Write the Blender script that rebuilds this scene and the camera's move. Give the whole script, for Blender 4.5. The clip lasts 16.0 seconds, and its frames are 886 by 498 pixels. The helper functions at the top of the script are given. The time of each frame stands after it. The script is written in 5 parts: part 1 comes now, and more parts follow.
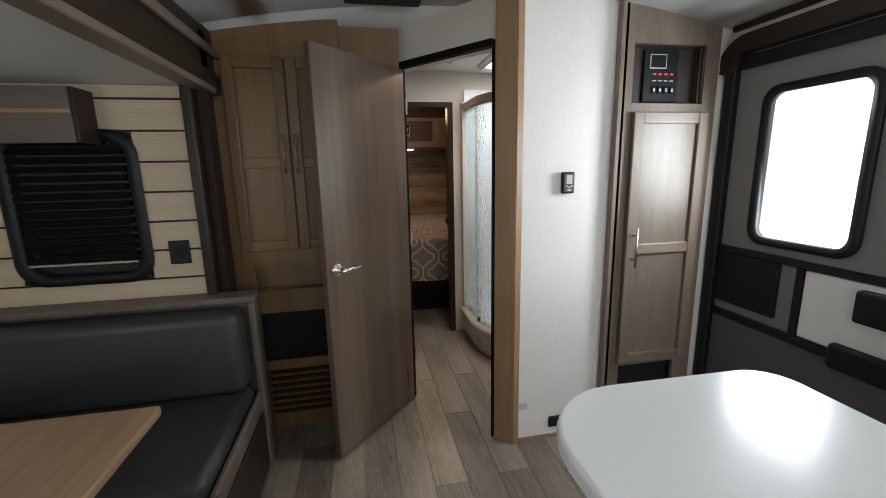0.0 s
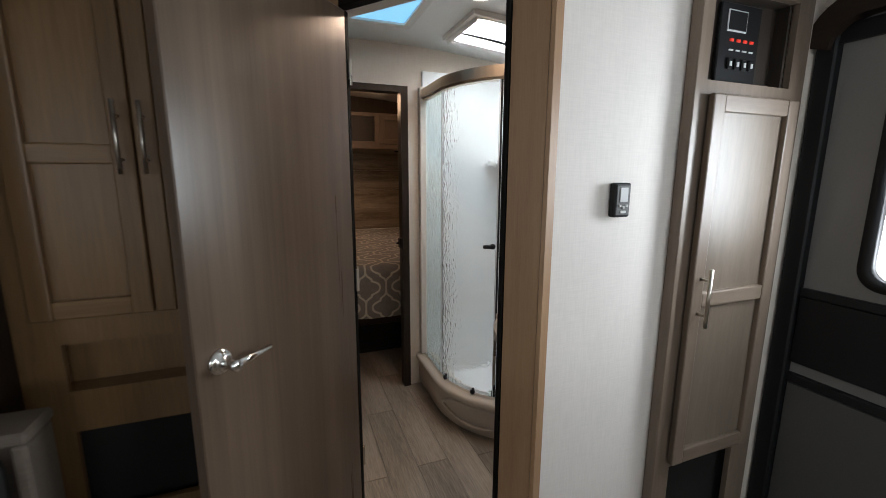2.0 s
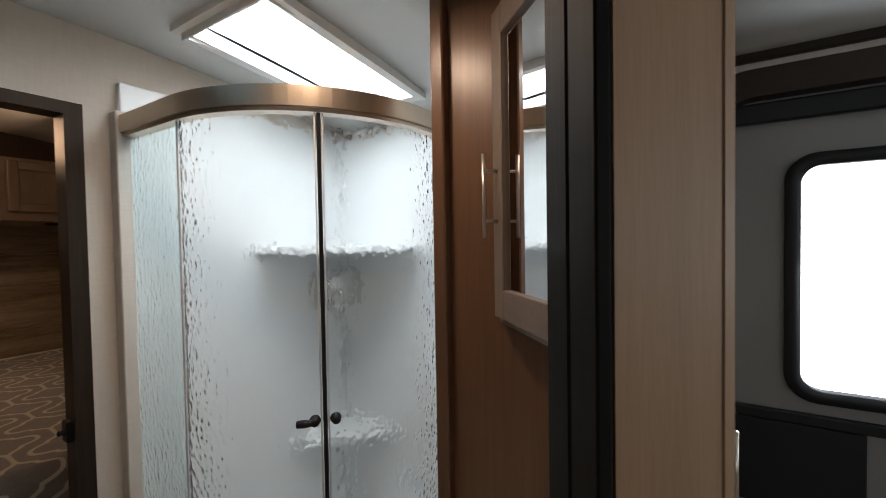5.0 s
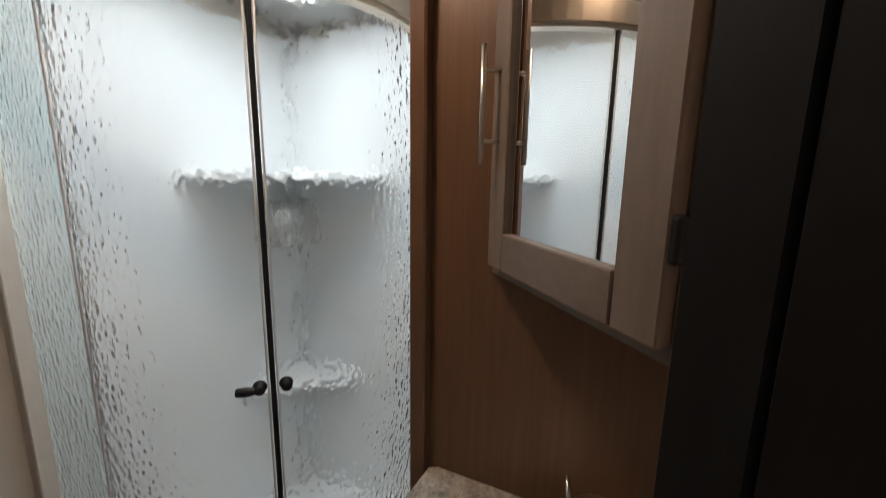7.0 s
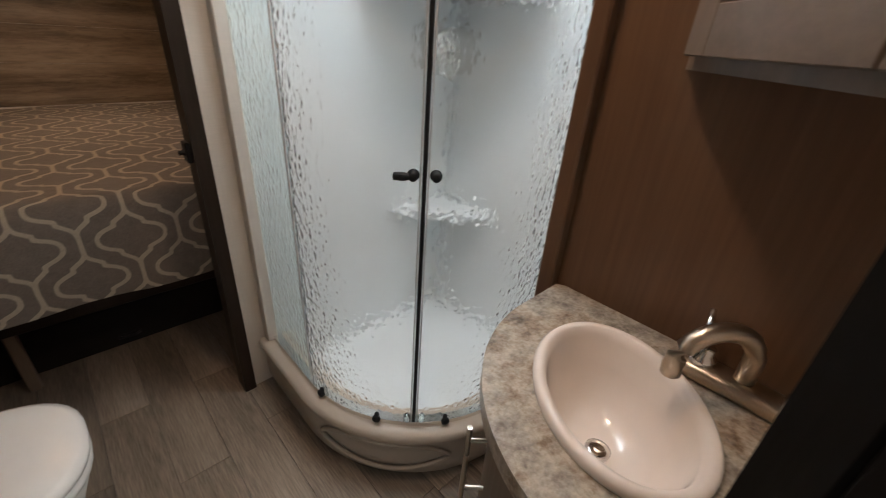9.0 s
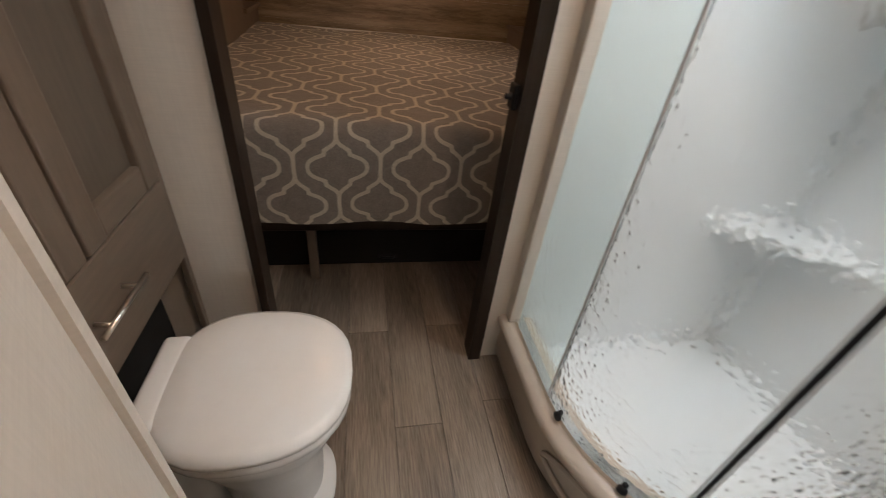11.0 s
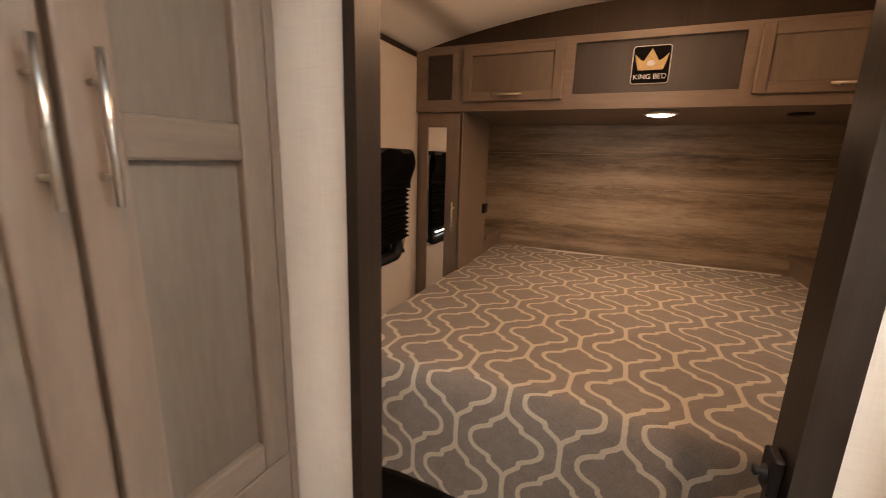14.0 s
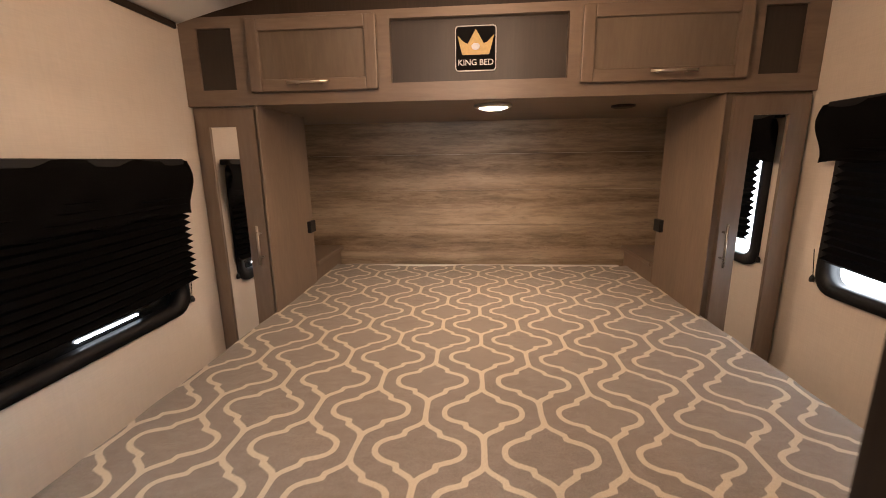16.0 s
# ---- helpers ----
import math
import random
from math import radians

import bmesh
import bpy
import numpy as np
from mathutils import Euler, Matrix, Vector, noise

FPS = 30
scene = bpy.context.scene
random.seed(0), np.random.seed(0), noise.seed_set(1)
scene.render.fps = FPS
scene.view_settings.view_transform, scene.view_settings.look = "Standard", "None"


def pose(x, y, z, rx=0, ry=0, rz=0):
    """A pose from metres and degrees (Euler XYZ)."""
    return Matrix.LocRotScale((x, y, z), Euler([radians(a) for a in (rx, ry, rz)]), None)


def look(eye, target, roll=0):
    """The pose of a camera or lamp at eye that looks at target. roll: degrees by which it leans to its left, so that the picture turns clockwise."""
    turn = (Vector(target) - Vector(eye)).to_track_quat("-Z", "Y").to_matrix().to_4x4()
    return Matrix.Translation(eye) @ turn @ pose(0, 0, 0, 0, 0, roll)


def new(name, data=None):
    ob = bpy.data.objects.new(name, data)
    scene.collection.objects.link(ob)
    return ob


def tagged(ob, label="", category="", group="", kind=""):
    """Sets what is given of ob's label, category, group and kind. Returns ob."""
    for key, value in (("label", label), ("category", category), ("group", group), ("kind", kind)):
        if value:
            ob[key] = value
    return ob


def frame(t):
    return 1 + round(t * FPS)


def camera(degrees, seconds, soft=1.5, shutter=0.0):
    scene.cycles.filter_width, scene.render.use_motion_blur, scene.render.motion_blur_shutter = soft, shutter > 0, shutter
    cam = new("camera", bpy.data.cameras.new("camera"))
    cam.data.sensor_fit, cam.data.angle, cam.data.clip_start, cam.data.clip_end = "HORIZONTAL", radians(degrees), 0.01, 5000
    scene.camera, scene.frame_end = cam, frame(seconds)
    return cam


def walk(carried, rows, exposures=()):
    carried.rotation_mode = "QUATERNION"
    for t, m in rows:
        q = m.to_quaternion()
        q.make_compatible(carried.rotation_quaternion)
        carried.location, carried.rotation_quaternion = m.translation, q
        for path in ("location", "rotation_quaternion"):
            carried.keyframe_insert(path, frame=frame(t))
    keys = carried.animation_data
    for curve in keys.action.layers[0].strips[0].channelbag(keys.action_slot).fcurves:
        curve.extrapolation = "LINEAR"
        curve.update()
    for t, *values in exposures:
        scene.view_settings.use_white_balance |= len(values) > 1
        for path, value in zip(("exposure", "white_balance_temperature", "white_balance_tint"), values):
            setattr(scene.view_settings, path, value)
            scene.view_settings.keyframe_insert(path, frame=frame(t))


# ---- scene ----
cam = camera(94.8, 16.0, soft=0.7, shutter=0.35)
PATH = [
    (0, (0.966, 0.57, 1.372), (1.342, 2.495, 0.98), -1.2),
    (0.5, (0.962, 0.761, 1.35), (1.402, 2.675, 0.972), -1.2),
    (1, (0.989, 0.982, 1.368), (1.46, 2.894, 1.014), -0.7),
    (1.5, (1.005, 1.165, 1.365), (1.545, 3.055, 0.995), -0.2),
    (2, (1.011, 1.387, 1.361), (1.705, 3.228, 1.003), 0.2),
    (2.5, (1.01, 1.572, 1.38), (1.848, 3.354, 1.029), 0.1),
    (3, (1.043, 1.745, 1.374), (2.013, 3.462, 1.042), -0.0),
    (3.5, (1.093, 1.923, 1.377), (2.218, 3.552, 1.089), -0.7),
    (4, (1.129, 2.076, 1.406), (2.449, 3.566, 1.212), 2.0),
    (4.5, (1.171, 2.206, 1.442), (2.732, 3.454, 1.378), 1.9),
    (4.7, (1.195, 2.253, 1.46), (2.853, 3.371, 1.451), 0.6),
    (6.8, (1.405, 2.449, 1.483), (3.182, 3.31, 1.164), -0.1),
    (7, (1.404, 2.451, 1.455), (3.163, 3.327, 1.083), 0.9),
    (7.5, (1.384, 2.449, 1.404), (3.069, 3.358, 0.826), 2.0),
    (8, (1.37, 2.437, 1.353), (2.959, 3.411, 0.627), 2.6),
    (8.5, (1.366, 2.431, 1.318), (2.807, 3.532, 0.475), 3.1),
    (9, (1.364, 2.453, 1.294), (2.616, 3.707, 0.368), 4.2),
    (11.5, (1.264, 2.913, 1.195), (1.29, 4.528, 0.015), 5.2),
    (12, (1.294, 2.975, 1.231), (0.883, 4.62, 0.171), 2.9),
    (12.5, (1.362, 3.016, 1.253), (0.58, 4.671, 0.448), 2.6),
    (13, (1.387, 3.057, 1.31), (0.47, 4.732, 0.715), 2.1),
    (13.5, (1.404, 3.101, 1.343), (0.507, 4.823, 0.863), 1.8),
    (14, (1.409, 3.187, 1.354), (0.636, 4.98, 0.92), 1.7),
    (14.5, (1.401, 3.299, 1.343), (0.84, 5.179, 0.954), 2.1),
    (15, (1.403, 3.432, 1.35), (1.076, 5.364, 0.949), 0.5),
    (15.5, (1.417, 3.536, 1.359), (1.223, 5.478, 0.921), -0.6),
    (16, (1.459, 3.66, 1.374), (1.304, 5.608, 0.95), -0.9),
]
EXPOSURES = [(0, 0.35, 6400, 10), (1.5, 0.25, 6400, 10), (3, -0.05, 6400, 10), (4.5, -0.05, 6400, 10), (7, -0.05, 6500, 10), (7.5, 0.0, 6550, 11), (8.5, 0.25, 6600, 11), (9, 0.3, 6600, 11), (11.5, 0.8, 6750, 13), (12, 1.1, 6800, 14), (12.5, 1.4, 7000, 16), (13, 1.65, 7200, 17), (13.5, 1.7, 7200, 17), (14, 1.7, 7150, 16), (14.5, 1.9, 7000, 14), (15, 1.95, 6700, 12), (15.5, 2.1, 6300, 10), (16, 2.25, 6100, 10)]
walk(cam, [(t, look(eye, target, roll)) for t, eye, target, roll in PATH], EXPOSURES)
QUILT_U, QUILT_V, QUILT_AT = 0.147, 0.292, (-0.004, 1.515)

# ---------------------------------------------------------------- light
world = bpy.data.worlds.new("world")
scene.world = world
world.use_nodes = True
wn = world.node_tree.nodes
sky = wn.new("ShaderNodeTexSky")
sky.sky_type, sky.sun_disc = "NISHITA", False
sky.sun_elevation, sky.sun_rotation = radians(48), radians(120)
world.node_tree.links.new(sky.outputs[0], wn["Background"].inputs[0])
wn["Background"].inputs[1].default_value = 0.1
sun = new("sun", bpy.data.lights.new("sun", "SUN"))
sun.data.energy, sun.data.angle, sun.data.color = 2.0, radians(0.6), (1, 0.95, 0.88)
sun.matrix_world = look((6, -4, 9), (1.5, 3, 1))


def area(name, eye, target, sx, sy, watts, colour):
    ob = new(name, bpy.data.lights.new(name, "AREA"))
    ob.data.shape, ob.data.size, ob.data.size_y = "RECTANGLE", sx, sy
    ob.data.energy, ob.data.color = watts, colour
    ob.matrix_world = look(eye, target)
    return ob


DAY = (0.86, 0.94, 1.0)
area("skylight_daylight", (2.17, 3.365, 2.20), (2.17, 3.365, 1.0), 0.60, 0.34, 7.5, DAY)
area("entry_window_daylight", (2.70, 1.885, 1.345), (1.0, 1.7, 1.1), 0.34, 0.56, 14, DAY)
# Kitchen, rear and dinette-side lamps: assumed windows out of view, no openings built
area("assumed_kitchen_window_daylight", (2.67, -0.35, 1.45), (1.0, 0.6, 1.2), 0.9, 0.5, 21, DAY)
area("assumed_rear_window_daylight", (1.5, -2.44, 1.4), (1.5, 1.0, 1.2), 1.3, 0.6, 22, DAY)
area("dinette_window_daylight", (-0.56, 0.6, 1.3), (1.0, 0.9, 1.1), 0.7, 0.4, 5.5, DAY)
area("bedroom_reading_light", (1.535, 5.47, 1.578), (1.535, 5.41, 0.5), 0.11, 0.11, 1.5, (1, 0.62, 0.37))
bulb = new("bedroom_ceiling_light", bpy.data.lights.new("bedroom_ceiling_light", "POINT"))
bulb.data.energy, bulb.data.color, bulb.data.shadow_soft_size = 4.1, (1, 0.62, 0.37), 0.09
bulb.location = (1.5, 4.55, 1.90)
area("bathroom_ceiling_light", (1.760, 2.963, 2.035), (1.760, 2.963, 0.5), 0.10, 0.10, 3.7, (1, 0.72, 0.52))

# ---------------------------------------------------------------- materials


def nodes_of(name):
    m = bpy.data.materials.new(name)
    m.use_nodes = True
    return m, m.node_tree.nodes, m.node_tree.links, m.node_tree.nodes["Principled BSDF"]


def mathn(n, l, op, a, b=None, c=None):
    k = n.new("ShaderNodeMath")
    k.operation = op
    for i, v in enumerate((a, b, c)):
        if v is None:
            continue
        if isinstance(v, (int, float)):
            k.inputs[i].default_value = v
        else:
            l.new(v, k.inputs[i])
    return k.outputs[0]


def noisy(n, l, scale, size, detail=4.0, rough=0.55, coord="Object"):
    """Noise in metres; size stretches it along each axis."""
    tc, mp, nz = n.new("ShaderNodeTexCoord"), n.new("ShaderNodeMapping"), n.new("ShaderNodeTexNoise")
    mp.inputs["Scale"].default_value = size
    nz.inputs["Scale"].default_value, nz.inputs["Detail"].default_value, nz.inputs["Roughness"].default_value = scale, detail, rough
    l.new(tc.outputs[coord], mp.inputs[0])
    l.new(mp.outputs[0], nz.inputs[0])
    return nz.outputs[0]


def ramp(n, l, fac, stops):
    r = n.new("ShaderNodeValToRGB")
    el = r.color_ramp.elements
    while len(el) < len(stops):
        el.new(0.5)
    for e, (p, c) in zip(el, stops):
        e.position, e.color = p, (*c, 1)
    l.new(fac, r.inputs[0])
    return r.outputs[0]


def mixc(n, l, fac, a, b, mode="MIX"):
    k = n.new("ShaderNodeMix")
    k.data_type, k.blend_type = "RGBA", mode
    for i, v in ((0, fac), (6, a), (7, b)):
        if isinstance(v, tuple):
            k.inputs[i].default_value = (*v, 1)
        elif isinstance(v, (int, float)):
            k.inputs[i].default_value = v
        else:
            l.new(v, k.inputs[i])
    return k.outputs[2]


def bump(n, l, p, height, strength, dist=0.002):
    b = n.new("ShaderNodeBump")
    b.inputs["Strength"].default_value, b.inputs["Distance"].default_value = strength, dist
    l.new(height, b.inputs["Height"])
    l.new(b.outputs[0], p.inputs["Normal"])


def wood(name, dark, light, along="z", rough=0.42, scale=16.0, stretch=0.05, vary=0.0, bumps=0.12, fines=0.3):
    m, n, l, p = nodes_of(name)
    size = [1.0, 1.0, 1.0]
    size["xyz".index(along)] = stretch
    g = noisy(n, l, scale, size, 6.0, 0.6)
    fine = noisy(n, l, scale * 9, size, 3.0, 0.6)
    big = noisy(n, l, 2.2, [s if s == 1 else 0.35 for s in size], 2.0)
    col = ramp(n, l, g, [(0.30, dark), (0.70, light)])
    col = mixc(n, l, fines, col, ramp(n, l, fine, [(0.35, tuple(c * 0.75 for c in dark)), (0.65, tuple(min(1, c * 1.08) for c in light))]))
    col = mixc(n, l, 0.30, col, ramp(n, l, big, [(0.35, dark), (0.65, light)]))
    if vary:
        oi = n.new("ShaderNodeObjectInfo")
        v = mathn(n, l, "MULTIPLY_ADD", oi.outputs["Random"], vary, 1 - vary * 0.5)
        hs = n.new("ShaderNodeHueSaturation")
        l.new(v, hs.inputs["Value"])
        l.new(col, hs.inputs["Color"])
        col = hs.outputs[0]
    l.new(col, p.inputs["Base Color"])
    l.new(mathn(n, l, "MULTIPLY_ADD", g, 0.2, rough - 0.1), p.inputs["Roughness"])
    bump(n, l, p, fine, bumps)
    return m


def plain(name, colour, rough=0.5, metal=0.0, grain=60.0, amount=0.08, bumps=0.08, coat=0.0):
    m, n, l, p = nodes_of(name)
    a, b = noisy(n, l, grain, (1, 1, 1), 4.0), noisy(n, l, 3.0, (1, 1, 1), 3.0)
    lo, hi = tuple(c * (1 - amount) for c in colour), tuple(min(1, c * (1 + amount)) for c in colour)
    col = mixc(n, l, 0.5, ramp(n, l, a, [(0.3, lo), (0.7, hi)]), ramp(n, l, b, [(0.3, lo), (0.7, hi)]))
    l.new(col, p.inputs["Base Color"])
    l.new(mathn(n, l, "MULTIPLY_ADD", b, 0.16, rough - 0.08), p.inputs["Roughness"])
    p.inputs["Metallic"].default_value = metal
    p.inputs["Coat Weight"].default_value = coat
    if bumps:
        bump(n, l, p, a, bumps, 0.001)
    return m


def linen(name, colour, amount=0.06):
    """Vinyl wallboard with a fine woven grain."""
    m, n, l, p = nodes_of(name)
    a, b = noisy(n, l, 260, (1, 1, 0.06), 3.0), noisy(n, l, 260, (0.06, 0.06, 1), 3.0)
    big = noisy(n, l, 2.5, (1, 1, 1), 3.0)
    w = mathn(n, l, "ADD", a, b)
    lo, hi = tuple(c * (1 - amount) for c in colour), tuple(min(1, c * (1 + amount)) for c in colour)
    col = mixc(n, l, 0.4, ramp(n, l, mathn(n, l, "MULTIPLY", w, 0.5), [(0.38, lo), (0.62, hi)]), ramp(n, l, big, [(0.3, lo), (0.7, hi)]))
    l.new(col, p.inputs["Base Color"])
    p.inputs["Roughness"].default_value = 0.62
    p.inputs["Specular IOR Level"].default_value = 0.3
    bump(n, l, p, w, 0.12, 0.001)
    return m


def glow(name, colour, strength):
    m, n, l, p = nodes_of(name)
    p.inputs["Base Color"].default_value = (*colour, 1)
    p.inputs["Emission Color"].default_value = (*colour, 1)
    p.inputs["Emission Strength"].default_value = strength
    return m


M = {}
M["wall"] = linen("cream_wallboard", (0.66, 0.60, 0.53))
M["wall_white"] = linen("white_wallboard", (0.82, 0.765, 0.72))
M["ceiling"] = plain("white_ceiling_vinyl", (0.64, 0.64, 0.62), 0.5, grain=220, amount=0.03, bumps=0.15)
M["wood"] = wood("taupe_cabinet_wood", (0.128, 0.093, 0.068), (0.225, 0.170, 0.127), scale=9.0, stretch=0.14, fines=0.22, bumps=0.08, rough=0.42)
M["wood_x"] = wood("taupe_cabinet_wood_across", (0.128, 0.093, 0.068), (0.225, 0.170, 0.127), "x", scale=9.0, stretch=0.14, fines=0.22, bumps=0.08, rough=0.42)
M["wood_y"] = wood("taupe_cabinet_wood_along", (0.128, 0.093, 0.068), (0.225, 0.170, 0.127), "y", scale=9.0, stretch=0.14, fines=0.22, bumps=0.08, rough=0.42)
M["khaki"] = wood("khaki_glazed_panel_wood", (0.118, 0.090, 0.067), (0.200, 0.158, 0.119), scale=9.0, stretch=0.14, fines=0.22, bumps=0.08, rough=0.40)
M["leaf"] = wood("grey_brown_door_laminate", (0.075, 0.050, 0.034), (0.200, 0.140, 0.098), "z", 0.30, 11, 0.03, fines=0.14, bumps=0.06)
M["trim"] = wood("linen_brown_trim", (0.285, 0.160, 0.082), (0.385, 0.235, 0.132), "z", 0.5, 40, 0.05, fines=0.2)
M["panel"] = wood("brown_wall_panel", (0.115, 0.058, 0.030), (0.20, 0.108, 0.058), "z", 0.34, 10, 0.04)
M["dark"] = wood("dark_brown_trim_wood", (0.020, 0.013, 0.009), (0.042, 0.028, 0.020), "z", 0.4)
M["dark_y"] = wood("dark_brown_trim_wood_along", (0.020, 0.013, 0.009), (0.042, 0.028, 0.020), "y", 0.4)
M["espresso"] = wood("espresso_door_trim", (0.005, 0.004, 0.0035), (0.010, 0.008, 0.0065), "z", 0.65)
M["bench"] = wood("grey_brown_bench_wood", (0.085, 0.066, 0.052), (0.16, 0.128, 0.10), "x", 0.45)
M["honey"] = wood("honey_brown_cabinet_wood", (0.135, 0.072, 0.030), (0.245, 0.140, 0.060), "z", 0.4)
M["honey_x"] = wood("honey_brown_cabinet_wood_across", (0.135, 0.072, 0.030), (0.245, 0.140, 0.060), "x", 0.4)
for key_ in ("dark", "dark_y"):
    M[key_].node_tree.nodes["Principled BSDF"].inputs["Specular IOR Level"].default_value = 0.2
M["espresso"].node_tree.nodes["Principled BSDF"].inputs["Specular IOR Level"].default_value = 0.12
M["niche"] = wood("dark_niche_board", (0.024, 0.017, 0.012), (0.042, 0.030, 0.022), "z", 0.5)
M["black"] = plain("black_plastic", (0.009, 0.009, 0.010), 0.48, grain=300, bumps=0.1)
M["black"].node_tree.nodes["Principled BSDF"].inputs["Specular IOR Level"].default_value = 0.3
# Near-black stands in for the shade in deep cavities; the outlet socket shares it
M["void"] = plain("cavity_shade_and_socket_black", (0.008, 0.007, 0.006), 0.9)
M["fabric"] = plain("black_pleated_fabric", (0.006, 0.0055, 0.0055), 0.95, grain=400, bumps=0.3)
M["fabric"].node_tree.nodes["Principled BSDF"].inputs["Specular IOR Level"].default_value = 0.15
M["nickel"] = plain("brushed_nickel", (0.62, 0.57, 0.50), 0.28, 1.0, 200, 0.05, 0.05)
M["chrome"] = plain("polished_chrome", (0.78, 0.77, 0.75), 0.10, 1.0, 100, 0.02, 0.0)
M["bronze"] = plain("brushed_nickel_rail", (0.56, 0.47, 0.37), 0.32, 1.0, 200, 0.06, 0.05)
M["white"] = plain("white_plastic", (0.78, 0.76, 0.73), 0.22, grain=40, amount=0.02, bumps=0.02)
M["bisque"] = plain("bisque_sink_plastic", (0.84, 0.755, 0.69), 0.16, grain=40, amount=0.02, bumps=0.0, coat=0.3)
M["tub"] = plain("white_shower_surround", (0.80, 0.83, 0.84), 0.25, grain=40, amount=0.02, bumps=0.02)
M["pan"] = plain("tan_shower_pan", (0.50, 0.42, 0.34), 0.32, grain=60, amount=0.03, bumps=0.02)
M["counter"] = plain("white_solid_worktop", (0.82, 0.81, 0.79), 0.22, grain=500, amount=0.03, bumps=0.02)
M["vinyl"] = plain("charcoal_vinyl_upholstery", (0.034, 0.033, 0.032), 0.45, grain=260, amount=0.12, bumps=0.35)
M["door_grey"] = plain("grey_entry_door_skin", (0.205, 0.197, 0.19), 0.5, grain=160, amount=0.05, bumps=0.2)
M["shiplap"] = wood("cream_shiplap_board", (0.46, 0.35, 0.23), (0.60, 0.48, 0.33), "x", 0.55, 20, 0.05)
M["table"] = wood("brown_butcher_table", (0.17, 0.10, 0.055), (0.36, 0.235, 0.14), "y", 0.35, 14, 0.05)
M["floor"] = wood("grey_plank_vinyl", (0.068, 0.050, 0.036), (0.375, 0.305, 0.240), "y", 0.36, 26, 0.055, 0.5, 0.25, 0.5)
# Dark grey door panel with the shade on it included; also the thermostat face
M["door_low"] = plain("charcoal_door_panel", (0.085, 0.082, 0.080), 0.55, grain=160, amount=0.08, bumps=0.2)
M["joint"] = plain("dark_floor_joint", (0.10, 0.085, 0.072), 0.8)
M["glow"] = glow("bright_daylight", (0.93, 0.97, 1.0), 2.2)
M["sky_glow"] = glow("skylight_diffuser", (0.93, 0.97, 1.0), 2.6)
M["blue_glow"] = glow("tinted_vent_lid", (0.25, 0.60, 0.88), 0.9)
M["lamp"] = glow("lit_lamp_lens", (1.0, 0.86, 0.68), 9.0)
M["lamp_dim"] = glow("dim_lamp_lens", (1.0, 0.90, 0.78), 1.3)
M["red"] = glow("red_led", (0.7, 0.04, 0.02), 0.3)
M["ink"] = plain("white_ink", (0.80, 0.80, 0.80), 0.5)
M["dark_glass"] = plain("dark_tinted_glass", (0.010, 0.011, 0.012), 0.06, bumps=0.0)
M["grey"] = plain("light_grey_ink", (0.55, 0.55, 0.55), 0.5)
M["yellow"] = plain("gold_ink", (0.42, 0.26, 0.04), 0.4, amount=0.25, grain=90)

m, n, l, p = nodes_of("mirror_glass")
p.inputs["Base Color"].default_value, p.inputs["Metallic"].default_value, p.inputs["Roughness"].default_value = (0.86, 0.87, 0.87, 1), 1.0, 0.01
M["mirror"] = m

# rain-textured shower glass
for key_, name_, rough_ in (("rain", "rain_textured_glass", 0.85), ("rain_fine", "fine_rain_textured_glass", 0.24)):
    m, n, l, p = nodes_of(name_)
    p.inputs["Base Color"].default_value = (0.925, 0.945, 0.95, 1) if key_ == "rain" else (0.84, 0.935, 0.94, 1)
    p.inputs["Transmission Weight"].default_value, p.inputs["Roughness"].default_value, p.inputs["IOR"].default_value = 1.0, 0.19, 1.17
    vor = n.new("ShaderNodeTexVoronoi")
    vor.feature = "SMOOTH_F1"
    vor.inputs["Scale"].default_value = 75
    tc, mp = n.new("ShaderNodeTexCoord"), n.new("ShaderNodeMapping")
    mp.inputs["Scale"].default_value = (1, 1, 0.75)
    l.new(tc.outputs["Object"], mp.inputs[0])
    l.new(mp.outputs[0], vor.inputs["Vector"])
    hh = mathn(n, l, "ADD", vor.outputs["Distance"], mathn(n, l, "MULTIPLY", noisy(n, l, 40, (1, 1, 0.4)), 0.6))
    bump(n, l, p, hh, rough_, 0.006)
    M[key_] = m

m, n, l, p = nodes_of("clear_window_glass")
p.inputs["Base Color"].default_value = (0.05, 0.06, 0.06, 1)
p.inputs["Roughness"].default_value, p.inputs["Transmission Weight"].default_value = 0.05, 0.6
M["glass"] = m

# marbled laminate of the vanity
m, n, l, p = nodes_of("granite_laminate")
a, b, c = noisy(n, l, 9, (1, 1, 1), 6.0, 0.7), noisy(n, l, 34, (1, 1, 1), 5.0, 0.7), noisy(n, l, 140, (1, 1, 1), 3.0)
col = ramp(n, l, a, [(0.36, (0.060, 0.028, 0.012)), (0.43, (0.27, 0.165, 0.085)), (0.50, (0.50, 0.43, 0.34)), (0.57, (0.36, 0.32, 0.27)), (0.66, (0.13, 0.105, 0.085))])
col = mixc(n, l, 0.36, col, ramp(n, l, b, [(0.38, (0.05, 0.03, 0.018)), (0.47, (0.30, 0.25, 0.19)), (0.58, (0.64, 0.57, 0.48))]))
col = mixc(n, l, 0.2, col, ramp(n, l, c, [(0.4, (0.12, 0.1, 0.08)), (0.6, (0.6, 0.56, 0.5))]))
l.new(col, p.inputs["Base Color"])
p.inputs["Roughness"].default_value = 0.3
M["granite"] = m

